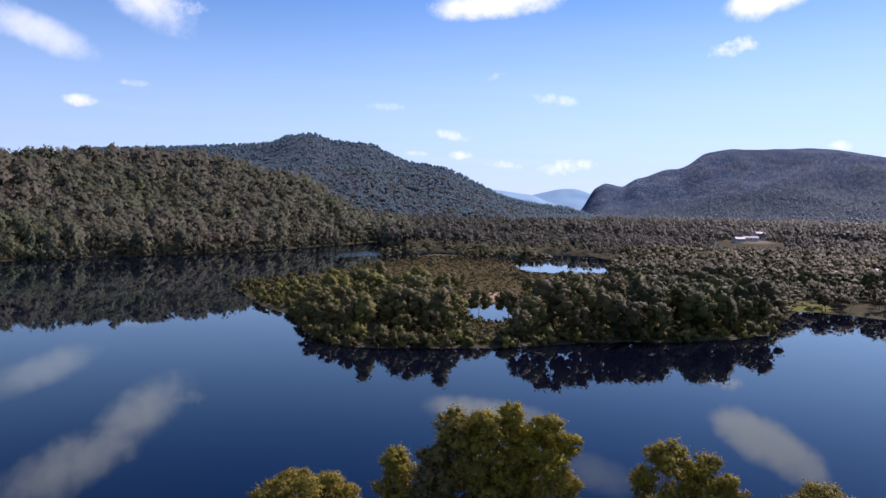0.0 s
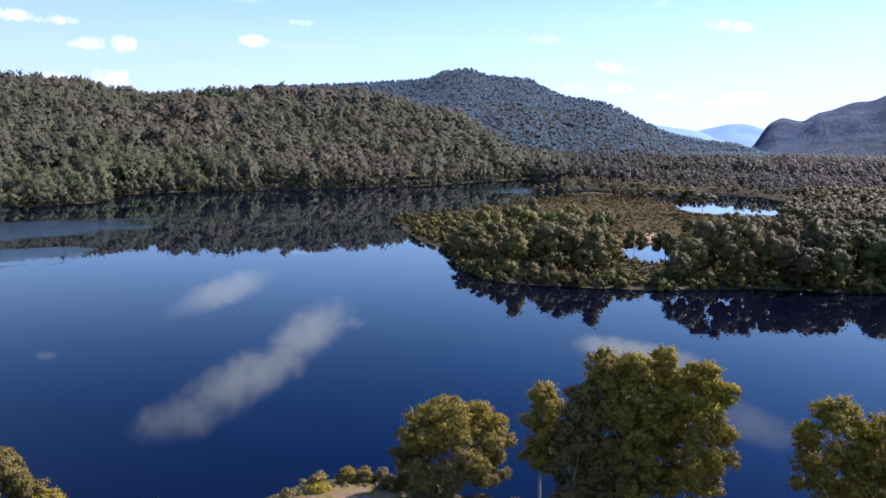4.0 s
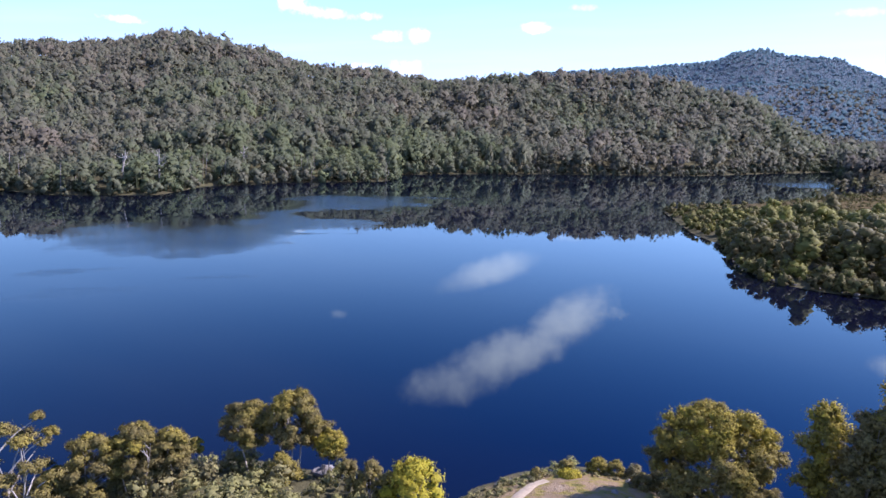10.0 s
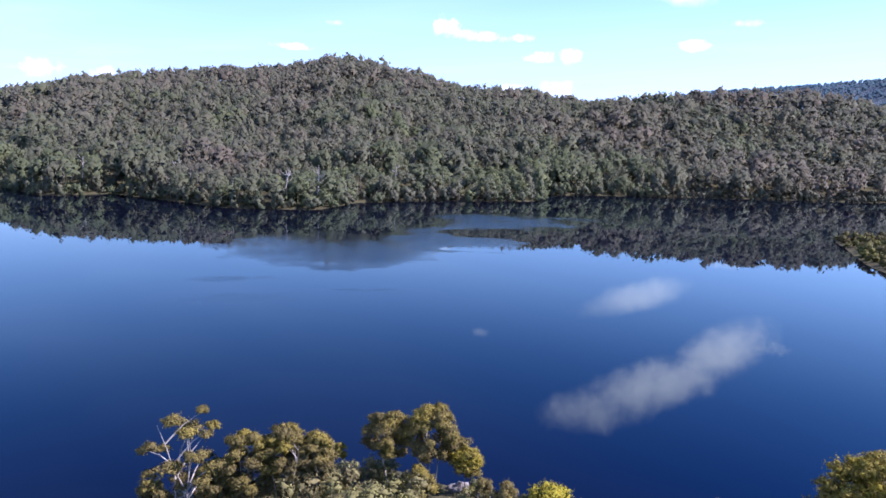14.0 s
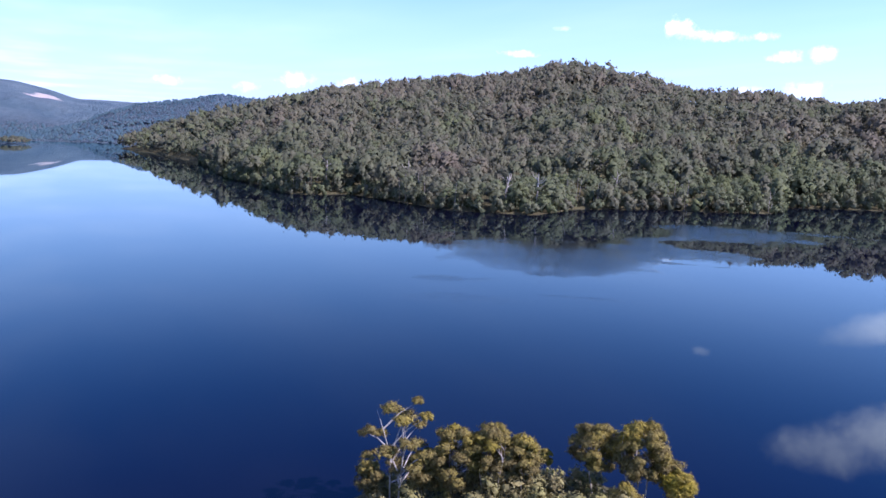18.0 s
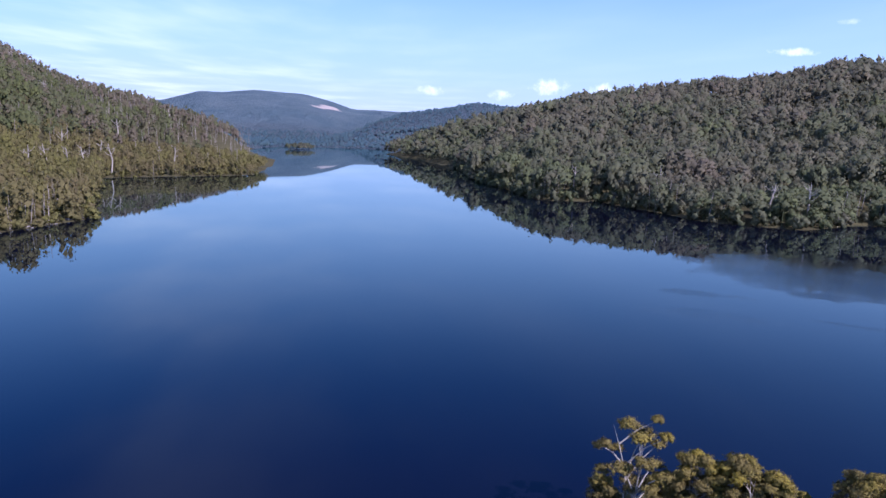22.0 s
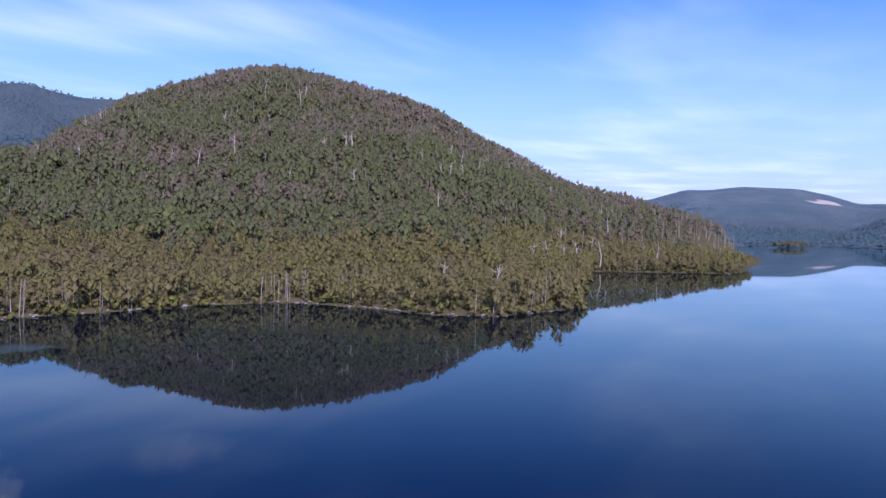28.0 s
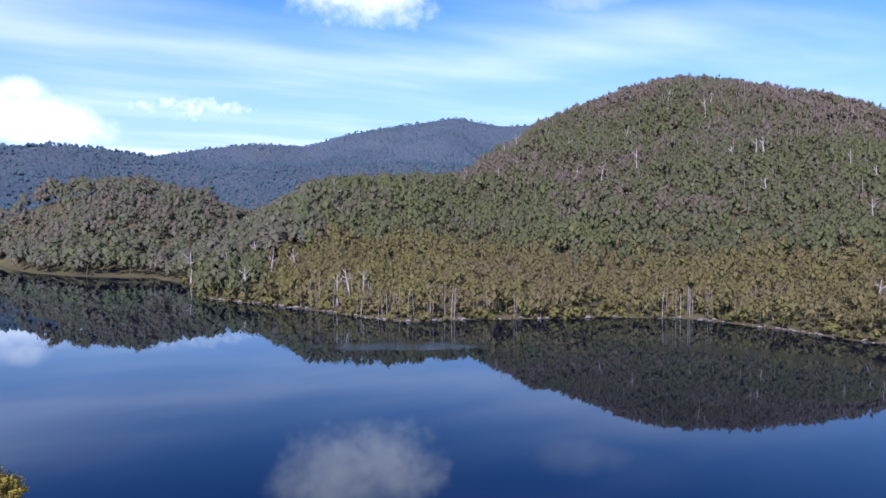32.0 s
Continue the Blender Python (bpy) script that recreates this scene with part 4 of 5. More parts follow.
def forest(name, templates, mat, seed, spacing, d_lo, d_hi, az_lo, az_hi, high, wide, label, keep=None, tint=(0.0, 1.0), shore=0.2, clump=90.0, sunk=0.0, hue=0.55):
    x, y, z, az, d, s, rng = scatter(seed, spacing, d_lo, d_hi, az_lo, az_hi, keep, shore)
    h = (high[0] + (high[1] - high[0]) * rng.uniform(0, 1, len(x)) ** 1.4) * (1 + 0.34 * value_noise(x, y, 55, 3))
    w = h * rng.uniform(wide[0], wide[1], len(x))
    tn = np.clip(rng.uniform(tint[0], tint[1], len(x)) + hue * value_noise(x, y, clump, 3), 0, 1)
    plant(name, templates, x, y, z - 0.3 - sunk * h, h, w, tn, mat, rng, label)
    return len(x)


def crest(name, extra):
    def keep(x, y, az, d, s, z, rng):
        return (d < along(RANGES[name]["d1"], az) + extra) & ((az > 17) | (d > 520))
    return keep


A_, F_ = RANGES["opposite"], RANGES["dome_hill"]
def point(x, y, az, s):
    """The low yellow-green forest along the promontory."""
    return (az > 39) & (az < 67) & (s < 38 + 22 * value_noise(x, y, 60, 2))


forest("forest", L2, M_FOREST, 1, 8.2, 325, 570, 3, 90, (9, 25), (0.5, 0.85), "dense olive-brown eucalypt forest down to the water", lambda x, y, az, d, s, z, rng: crest("opposite", 70)(x, y, az, d, s, z, rng) & ~point(x, y, az, s), (0.3, 0.8))
forest("forest", LS, M_FOREST, 41, 7.2, 325, 470, 38, 68, (9, 16), (0.55, 0.85), "low yellow-olive forest along a promontory", lambda x, y, az, d, s, z, rng: point(x, y, az, s), (0.55, 1.0))
forest("forest", LM, M_FOREST, 21, 9.2, 570, 800, 3, 90, (10, 26), (0.5, 0.85), "olive-brown eucalypt forest on the lower hillside", crest("opposite", 70), (0.25, 0.75))
forest("forest", L3, M_FOREST, 2, 10.0, 800, 1200, 3, 90, (11, 26), (0.5, 0.85), "grey-brown eucalypt forest along the hill crest", crest("opposite", 60), (0.15, 0.65))
forest("forest", L2, M_FOREST, 27, 14.0, 780, 1140, 12, 84, (16, 22), (0.4, 0.62), "tall open-crowned eucalypts standing along a hill crest", lambda x, y, az, d, s, z, rng: (np.abs(d - along(A_["d1"], az)) < 36) & (rng.uniform(0, 1, len(x)) < 0.6), (0.1, 0.6))
edge = lambda x, y, az, d, s, z, rng: (s < 15) & ((az > 17) | (d > 520)) & (rng.uniform(0, 1, len(x)) < 0.85)
forest("scrub", SHRUB, M_FOREST, 22, 4.8, 322, 800, 3, 82, (4, 9), (0.7, 1.1), "leafy undergrowth hanging over the far shore", edge, (0.3, 1.0), -2.2)
forest("scrub", SHRUB, M_SWAMP, 23, 4.4, 245, 560, 96, 172, (2, 5), (0.9, 1.3), "leafy undergrowth along the shore below a hill", edge, (0.3, 1.0), -1.2)


def belt(x, y):
    """The height at which the swamp forest gives way to hill forest."""
    return 19 + 14 * value_noise(x, y, 70, 3)


low = lambda x, y, az, d, s, z, rng: (d < along(F_["d1"], az) + 60) & (z < belt(x, y) + rng.uniform(-7, 7, len(x))) & (az < 166)
high_ = lambda x, y, az, d, s, z, rng: (d < along(F_["d1"], az) + 50) & ((z >= belt(x, y) + rng.uniform(-7, 7, len(x))) | (az >= 166))
forest("forest", LF, M_SWAMP, 3, 5.8, 250, 640, 96, 171.5, (7, 14), (0.45, 0.72), "low yellow-olive paperbark forest along the shore", low, (0.25, 0.75), hue=0.4)
forest("forest", L2, M_HILL, 44, 7.0, 300, 430, 96, 171.5, (9, 18), (0.48, 0.75), "mixed green and grey-brown forest at the foot of a dome-shaped hill", high_, (0.25, 1.0))
forest("forest", LM, M_HILL, 4, 6.8, 430, 600, 96, 171.5, (9, 18), (0.48, 0.75), "mixed green and grey-brown forest on a steep dome-shaped hill", high_, (0.25, 1.0))
forest("forest", LM, M_HILL, 24, 7.4, 600, 820, 96, 171.5, (9, 18), (0.48, 0.75), "mixed green and grey-brown forest high on a dome-shaped hill", high_, (0.1, 0.85))
forest("forest", L3, M_HILL, 5, 7.8, 820, 1130, 96, 171.5, (9, 18), (0.45, 0.7), "grey-brown open forest near the top of a dome-shaped hill", high_, (0.0, 0.5))
forest("forest", LF, M_HILL, 25, 13.0, 860, 1120, 108, 150, (12, 18), (0.4, 0.6), "scattered tall thin trees along a hill crest", lambda x, y, az, d, s, z, rng: np.abs(d - along(F_["d1"], az)) < 50, (0.0, 0.3))
forest("woodland", LM, M_FOREST, 28, 6.5, 1215, 1285, 92, 96.5, (6, 11), (0.7, 1.0), "low olive trees covering a small islet", lambda x, y, az, d, s, z, rng: s > 0.5, (0.3, 0.8))
forest("forest", LM, M_FOREST, 6, 8.4, 430, 720, 162, 192, (13, 21), (0.55, 0.8), "tall dark eucalypt forest beside the inlet")


def isle(x, y, az, d, s, z, rng):
    """Woodland with an open marsh in its middle, kept open towards the two pools."""
    marsh = (az > -13.5) & (az < 4) & (d > 285) & (d < 470)
    marsh |= (az >= 4) & (az < 8.5) & (d > 300) & (d < 420) & (s > 14)
    pool = (az > -6.2) & (az < -1.2) & (d > 170) & (d < 285)
    thin = (az > -13) & (az <= -6.2) & (d > 215) & (d < 275)
    tip = ((az > 9) & (d > 235)) | ((az > 3) & (d > 285))
    u = rng.uniform(0, 1, len(x)) + ((az < -24.6) & (d < 335))
    return np.where(pool, u < 0.02, np.where(marsh, u < 0.03, np.where(thin, u < 0.4, np.where(tip, u < 0.03, np.where((az > -2) & (d > 430), u < 0.2, u < 0.92)))))


TUSSOCK = [crown_template(120 + k, 3, 8, 0.16, core="octa", shape="shrub", trunk=False, solid=0.7) for k in range(4)]
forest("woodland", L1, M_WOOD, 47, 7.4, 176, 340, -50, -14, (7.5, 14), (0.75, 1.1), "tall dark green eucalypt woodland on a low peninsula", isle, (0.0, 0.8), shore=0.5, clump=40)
forest("woodland", L1, M_ISLE, 7, 7.4, 176, 340, -14, -3.5, (7.5, 14), (0.75, 1.1), "tall olive and rusty eucalypt woodland on a low peninsula", isle, (0.0, 0.7), shore=0.5, clump=40)
forest("woodland", L1, M_ISLE, 37, 6.0, 176, 340, -3.5, 17, (4, 12), (0.75, 1.15), "sunlit olive-green tea-tree woodland on a low peninsula", isle, shore=0.5, clump=30)
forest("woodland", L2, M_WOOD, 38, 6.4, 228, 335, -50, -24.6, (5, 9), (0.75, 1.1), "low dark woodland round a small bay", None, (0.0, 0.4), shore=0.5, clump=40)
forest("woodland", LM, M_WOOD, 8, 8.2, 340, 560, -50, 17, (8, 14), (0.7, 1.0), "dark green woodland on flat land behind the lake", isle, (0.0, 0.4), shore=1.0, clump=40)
forest("scrub", SHRUB, M_ISLE, 35, 4.4, 225, 480, 3, 17, (2.2, 4.6), (0.8, 1.2), "tea-tree thicket on the tip of the peninsula", lambda x, y, az, d, s, z, rng: ((az > 8) | (s < 14)) & ((d < 330) | (rng.uniform(0, 1, len(x)) < 0.12)), (0.1, 0.9), 0.2, 30)
forest("scrub", SHRUB, M_ISLE, 9, 3.4, 174, 330, -36, 12, (2.0, 4.6), (0.8, 1.3), "low shoreline scrub on the peninsula", lambda x, y, az, d, s, z, rng: (s < 8) & (d < 262) & ~((az > -6.2) & (az < -1.8) & (d > 188)), shore=-1.0)
forest("scrub", TUSSOCK, M_ISLE, 36, 3.2, 180, 290, -30, 12, (1.0, 2.4), (1.0, 1.6), "dark undergrowth beneath the peninsula woodland", lambda x, y, az, d, s, z, rng: (s > 4) & ~((az > -6.2) & (az < -1.8) & (d > 216)), (0.0, 0.6), 0.5)
forest("scrub", TUSSOCK, M_ISLE, 33, 3.1, 275, 510, -13, 9, (0.5, 1.4), (1.6, 3.0), "low brown heath over a marsh", lambda x, y, az, d, s, z, rng: (s > 2), (0.0, 0.35), 1.0)
tall = lambda x, y, az, d, s, z, rng: (az > -3.5) | (d > 780)
forest("forest", L3, M_VALLEY, 10, 10.8, 560, 1150, -52, 6, (12, 20), (0.5, 0.8), "dark tall forest on the flat valley floor", tall, (0.0, 0.7))
forest("woodland", L3, M_VALLEY, 34, 8.4, 560, 780, -52, -3.5, (7, 12), (0.6, 0.9), "low dark woodland beyond the lagoon", lambda x, y, az, d, s, z, rng: ~((az > -25.6) & (az < -21.2) & (d > 610) & (d < 722)), (0.0, 0.7))
forest("forest", L5, M_VALLEY, 12, 13.0, 1150, 2000, -52, 10, (13, 20), (0.8, 1.15), "dark forest across the distant valley floor", None, (0.0, 0.6), sunk=0.46)
# the five far forests get their haze from the M_FAR colour alone
forest("forest", L5, M_FAR, 13, 12.5, 1150, 2560, -12, 36, (14, 26), (0.8, 1.15), "forest on a distant peak, tinted blue-green as haze", crest("blue_peak", 60), sunk=0.46)
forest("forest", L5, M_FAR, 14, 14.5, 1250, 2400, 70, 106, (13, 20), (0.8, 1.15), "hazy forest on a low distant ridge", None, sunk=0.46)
forest("forest", L5, M_FAR, 15, 13.5, 900, 1960, 142, 208, (14, 23), (0.8, 1.15), "forest on a sunlit ridge, tinted blue-green as haze", lambda x, y, az, d, s, z, rng: d > along(F_["d1"], az) + 200, sunk=0.46)
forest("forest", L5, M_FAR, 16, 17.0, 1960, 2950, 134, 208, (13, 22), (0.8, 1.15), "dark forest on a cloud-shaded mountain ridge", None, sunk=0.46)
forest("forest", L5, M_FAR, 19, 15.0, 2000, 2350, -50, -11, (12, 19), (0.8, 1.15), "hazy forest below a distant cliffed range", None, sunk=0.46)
forest("forest", L3, M_FOREST, 17, 44.0, 90, 1200, -150, -52, (10, 18), (0.6, 0.8), "open forest on rising ground", None)

# ---------------------------------------------------------------- the point below: single trees, scrub, path


def part(name, me, parent, label=""):
    ob = new(name, me)
    ob.parent = parent
    if label:
        tagged(ob, label)
    return ob


def spot(az, d):
    x, y = heading(np.array([float(az)]), np.array([float(d)]))
    z, s = ground_height(x, y)
    return float(x[0]), float(y[0]), max(float(z[0]), 0.05)


def bark_mesh(name, pts, radii, mat, sides=7):
    v, f = tube(pts, radii, sides)
    return mesh_from(name, v, f, mat)


def gum_tree(az, d, top, spread, seed, label, low, lobes=18, tint=0.5, form="dome", trunks=1, mat=None, bark=None, squash=0.75, leafy=50, extra=(), name="eucalypt_tree"):
    """A single gum tree: top and low are the heights over the lake of its tip and of the underside of its crown.
    The crown is a heap of rounded lobes, each set with small clumps of leaves; extra adds lobes at (aside, away, height, radius)."""
    rng = np.random.RandomState(seed)
    bx, by, bz = spot(az, d)
    H, lo = top - bz, low - bz
    mat, bark = mat or M_NEAR, bark or M_BARK
    tree = new(name)
    tree.location = (bx, by, bz - 0.1)
    R, tall = spread / 2, H - lo
    u = (np.arange(lobes) + rng.uniform(0.2, 0.8, lobes)) / lobes
    an = np.arange(lobes) * 2.4 + rng.uniform(0, 0.9, lobes)
    if form == "umbrella":
        u = 0.45 + 0.55 * u
    prof = np.sqrt(np.clip(1 - (np.abs(u - 0.42) / 0.62) ** 2.2, 0.02, 1)) if form != "column" else np.clip(0.98 - 0.62 * (np.clip(u - 0.5, 0, 1) / 0.5) ** 2 - 0.2 * (1 - u), 0.08, 1)
    size = 1.05 * np.sqrt((2 * np.pi * R * tall * 0.75 + np.pi * R * R) / (np.pi * lobes * 1.5))
    rl = np.minimum(size, 0.62 * R) * rng.uniform(0.72, 1.25, lobes)
    reach = np.maximum(R * prof - 0.7 * rl, 0) * np.sqrt(rng.uniform(0.55, 1.0, lobes))
    if form == "plates":  # a few flat shelves of leaves held apart on bare limbs
        reach, rl = R * rng.uniform(0.15, 0.8, lobes), rl * rng.uniform(0.5, 0.75, lobes)
    cen = np.stack([np.cos(an) * reach, np.sin(an) * reach, lo + 0.6 * rl * squash + (tall - 1.5 * rl * squash) * u], 1)
    if extra:
        a = radians(az)
        right, far = np.array([math.cos(a), math.sin(a), 0]), np.array([-math.sin(a), math.cos(a), 0])
        more = np.array([right * e[0] + far * e[1] + [0, 0, e[2] - bz] for e in extra])
        cen, rl = np.concatenate([cen, more]), np.concatenate([rl, [e[3] for e in extra]])
    axis = np.stack([0 * rl, 0 * rl, lo + 0.35 * tall + 0 * rl], 1)
    per = 19
    out = unit(cen - axis)
    way = unit(rng.normal(size=(len(cen), per, 3)) + 0.55 * out[:, None] + [0, 0, 0.35])
    sub = (cen[:, None] + way * rl[:, None, None] * [1, 1, squash] * rng.uniform(0.55, 1.05, (len(cen), per, 1))).reshape(-1, 3)
    rs = (rl[:, None] * rng.uniform(0.26, 0.46, (len(cen), per))).reshape(-1)
    heart = np.repeat(cen, per, 0)[:, None]
    v, f, nn = tufts(rng, sub, rs, leafy, 0.1, 4, 0.8, heart, 0.36, 0.9)
    part_v = [(v, f, nn)]
    for c, q in zip(cen, rl):
        b0 = ICO_V * q * [0.5, 0.5, 0.5 * squash] * rng.uniform(0.8, 1.15, (12, 1)) + c
        part_v.append((b0, ICO_F, unit(ICO_V)))
    for c, q in zip(sub, rs):
        part_v.append((OCTA_V * q * 0.48 + c, OCTA_F, OCTA_V))
    v2, f2, n2 = merge(part_v)
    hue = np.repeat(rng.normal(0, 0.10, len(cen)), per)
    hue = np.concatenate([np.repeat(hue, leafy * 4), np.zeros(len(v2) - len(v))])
    # tint rises with height: it darkens lower leaves as shade and brightens tops
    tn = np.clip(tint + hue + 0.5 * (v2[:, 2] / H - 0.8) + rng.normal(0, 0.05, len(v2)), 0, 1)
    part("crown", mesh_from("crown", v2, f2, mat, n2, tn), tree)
    stems = []
    for k in range(trunks):
        off = rng.normal(0, 0.5, 2) if trunks > 1 else np.zeros(2)
        tip = np.array([off[0] * 2.2 + rng.normal(0, 0.3), off[1] * 2.2 + rng.normal(0, 0.3), H * rng.uniform(0.82, 0.92)])
        m1 = np.array([off[0], off[1], 0]) * 1.2 + np.array([0, 0, H * 0.4]) + rng.normal(0, 0.2, 3)
        m2 = (m1 + tip) / 2 + rng.normal(0, 0.2, 3)
        r0 = 0.012 * H if trunks == 1 else 0.009 * H
        pts = [(off[0], off[1], -0.3), (off[0], off[1], 0.3), m1, m2, tip]
        part("trunk", bark_mesh("trunk", pts, (r0 * 1.25, r0, r0 * 0.75, r0 * 0.45, r0 * 0.15), bark), tree)
        stems.append(np.array([np.array(q, float) for q in pts]))
    for i in rng.permutation(len(cen))[:16]:
        st = stems[rng.randint(0, len(stems))]
        zt = cen[i][2] * (rng.uniform(0.62, 0.85) if form != "plates" else rng.uniform(0.5, 0.8))
        a = np.array([np.interp(zt, st[:, 2], st[:, j]) for j in range(3)])
        bend = (a + cen[i]) / 2 + np.array([0, 0, 0.08 * np.linalg.norm(cen[i] - a)])
        r1 = 0.005 * H if form != "plates" else 0.009 * H
        part("limb", bark_mesh("limb", [a, bend, cen[i]], (r1, r1 * 0.7, r1 * 0.25), bark, 5), tree)
    return tagged(tree, label, "tree", group="trees on the near shore")


gum_tree(10.9, 63, 11.6, 11.0, 101, "broad dome-crowned eucalypt with olive-gold leaves beside the clearing", 3.9, 50, 0.46, extra=((-4.9, 0, 6.0, 1.2), (-4.4, 0.5, 4.8, 1.0), (4.6, 0, 4.6, 0.9), (0, 0, 7.6, 2.2), (1.8, 0.3, 8.6, 1.7), (2.2, 0, 6.4, 1.7), (-1.8, 0.4, 6.6, 1.8)))
# shade is put into this tree's leaf colour by a tint near 0
gum_tree(0.4, 58, 15.6, 5.4, 102, "eucalypt with bare twigs at the edge of a clump, leaves tinted dark as shade", 3.0, 24, 0.06, leafy=34, bark=M_STEM)
gum_tree(-1.2, 59, 18.5, 5.4, 103, "tall eucalypt in a clump, lower leaves tinted dark as shade", 4.5, 34, 0.42, "column", bark=M_STEM)
gum_tree(-3.7, 58.5, 18.8, 4.9, 104, "tall eucalypt with rounded yellow-green leaf clumps", 5.5, 32, 0.60, "column", bark=M_STEM)
gum_tree(-5.9, 60, 18.9, 5.0, 105, "tall eucalypt with a bright yellow-green rounded top", 5.5, 32, 0.58, "column", trunks=2, bark=M_STEM)
gum_tree(-8.5, 60, 18.0, 5.8, 125, "tall eucalypt with several pale stems and bright leaves", 6.4, 32, 0.70, "dome", trunks=2, extra=((2.4, 0, 15.7, 0.8), (2.1, 0.4, 14.6, 0.7), (2.4, 0, 11.7, 1.0), (2.6, 0, 10.0, 1.0)))
gum_tree(3.4, 60, 14.8, 3.9, 107, "narrow eucalypt with a rounded bright top", 6.6, 16, 0.58, "column")
gum_tree(-18.0, 66, 14.9, 6.6, 108, "eucalypt with a broad rounded olive crown near the shore", 5.5, 24, 0.55)
gum_tree(-20.9, 65, 14.3, 4.0, 109, "eucalypt with a rounded yellow-green crown near the shore", 5.0, 14, 0.60)
gum_tree(-22.7, 64, 13.5, 3.6, 110, "eucalypt with a small bright rounded crown near the shore", 5.0, 13, 0.62)
gum_tree(-29.2, 60, 14.7, 8.0, 111, "spreading eucalypt with an open olive crown", 8.0, 22, 0.4, "umbrella")
gum_tree(-33.0, 60, 14.3, 6.0, 112, "spreading eucalypt with an olive crown near the shore", 8.0, 18, 0.42, "umbrella")
gum_tree(45.8, 66, 9.2, 5.8, 113, "round-crowned eucalypt with pale thin stems", 4.0, 34, 0.27, trunks=3, squash=0.5, extra=((2.6, 0, 5.4, 1.1), (3.2, 0.4, 4.4, 0.9)))
gum_tree(49.6, 66, 8.6, 5.0, 114, "slender flat-topped eucalypt with a single pale stem", 4.2, 22, 0.27, squash=0.42)
gum_tree(42.9, 65, 5.6, 3.2, 115, "low eucalypt with yellow-green leaves over grey rock", 2.8, 9, 0.55)
gum_tree(58.1, 62, 9.1, 4.4, 116, "eucalypt with golden leaves and thin pale stems", 4.6, 26, 0.27, trunks=3, squash=0.45)
gum_tree(55.7, 62, 8.2, 3.6, 117, "rusty-leaved eucalypt with thin pale stems", 4.2, 20, 0.2, trunks=2, squash=0.45)
gum_tree(61.2, 62, 8.6, 5.4, 118, "olive-leaved eucalypt with an open crown", 3.2, 30, 0.3, trunks=2, squash=0.42)
gum_tree(66.0, 61.5, 11.1, 8.0, 119, "gaunt eucalypt with bleached bare limbs and sparse leaves", 4.2, 21, 0.24, "plates", trunks=2, bark=M_DEAD, squash=0.36, leafy=36)
gum_tree(64.0, 62, 6.4, 3.6, 120, "olive-leaved eucalypt crowding a gaunt taller tree", 2.8, 12, 0.25, squash=0.55)
gum_tree(68.6, 63, 4.6, 3.0, 121, "low dark eucalypt on the shore", 1.6, 8, 0.12)
gum_tree(184.6, 62, 16.6, 5.0, 122, "eucalypt top with golden leaves above the shore", 9.0, 16, 0.45, "umbrella")
gum_tree(53.6, 66, 5.4, 1.3, 123, "small lone sapling at the water edge", 4.0, 5, 0.5)


def shrub(az, d, top, wide, seed, tint, label, mat=None):
    rng = np.random.RandomState(seed)
    x, y, z = spot(az, d)
    H = top - z
    n = max(8, int(10 * wide))
    u = rng.uniform(0, 1, n)
    an = np.arange(n) * 2.4 + rng.uniform(0, 1, n)
    rr = wide / 2 * np.sqrt(np.clip(1 - u * u, 0.02, 1)) * np.sqrt(rng.uniform(0.3, 1, n)) * 0.85
    cen = np.stack([np.cos(an) * rr, np.sin(an) * rr, (0.12 + 0.76 * u) * H], 1)
    rad = rng.uniform(0.13, 0.2, n) * wide ** 0.75
    mid = np.array([0, 0, 0.25 * H])
    parts = [tufts(rng, cen, rad, 110, 0.12, 4, 0.8, mid, 0.32)] + [(OCTA_V * q * [0.8, 0.8, 0.7] + c, OCTA_F, unit(OCTA_V + unit(c - mid))) for c, q in zip(cen, rad)]
    v, f, nn = merge(parts)
    ob = new("shrub")
    ob.location = (x, y, z - 0.05)
    part("leaves", mesh_from("leaves", v, f, mat or M_NEAR, nn, np.clip(tint + rng.normal(0, 0.06, len(v)), 0, 1)), ob)
    for k in range(3):
        a = rng.uniform(0, 6.28)
        part("stem", bark_mesh("stem", [(0, 0, -0.15), (math.cos(a) * 0.3, math.sin(a) * 0.3, H * 0.3), (math.cos(a) * wide * 0.2, math.sin(a) * wide * 0.2, H * 0.6)], (0.07, 0.05, 0.02), M_BARK, 5), ob)
    return tagged(ob, label, "shrub", group="shrubs on the near shore")


shrub(35.6, 58, 6.3, 6.8, 201, 1.0, "large rounded bright yellow-green shrub on the shore")
shrub(39.3, 60, 5.0, 3.4, 202, 0.2, "rounded olive-brown shrub beside a bright bush")
shrub(41.2, 61, 4.8, 2.6, 203, 0.15, "rounded olive-brown shrub beside a bright bush")
shrub(37.8, 59, 4.4, 3.0, 204, 0.3, "olive shrub in front of a bright bush")
shrub(13.4, 61, 4.2, 4.5, 205, 0.02, "dense dark green shrub under a dome-crowned tree")
shrub(8.8, 60.5, 3.8, 4.2, 206, 0.08, "dense dark green shrub under a dome-crowned tree")
shrub(5.4, 60.5, 3.4, 3.4, 207, 0.3, "low green shrub by the water")
shrub(15.1, 66.7, 2.7, 2.4, 208, 0.0, "rusty-leaved shrub at the edge of the clearing")
shrub(20.0, 69, 2.1, 2.2, 209, 0.45, "rounded green shrub at the edge of the clearing")
shrub(18.5, 69, 2.1, 2.2, 210, 0.40, "rounded green shrub at the edge of the clearing")
shrub(16.9, 69, 2.0, 2.0, 216, 0.10, "small grey-green shrub at the edge of the clearing", M_SCRUB)
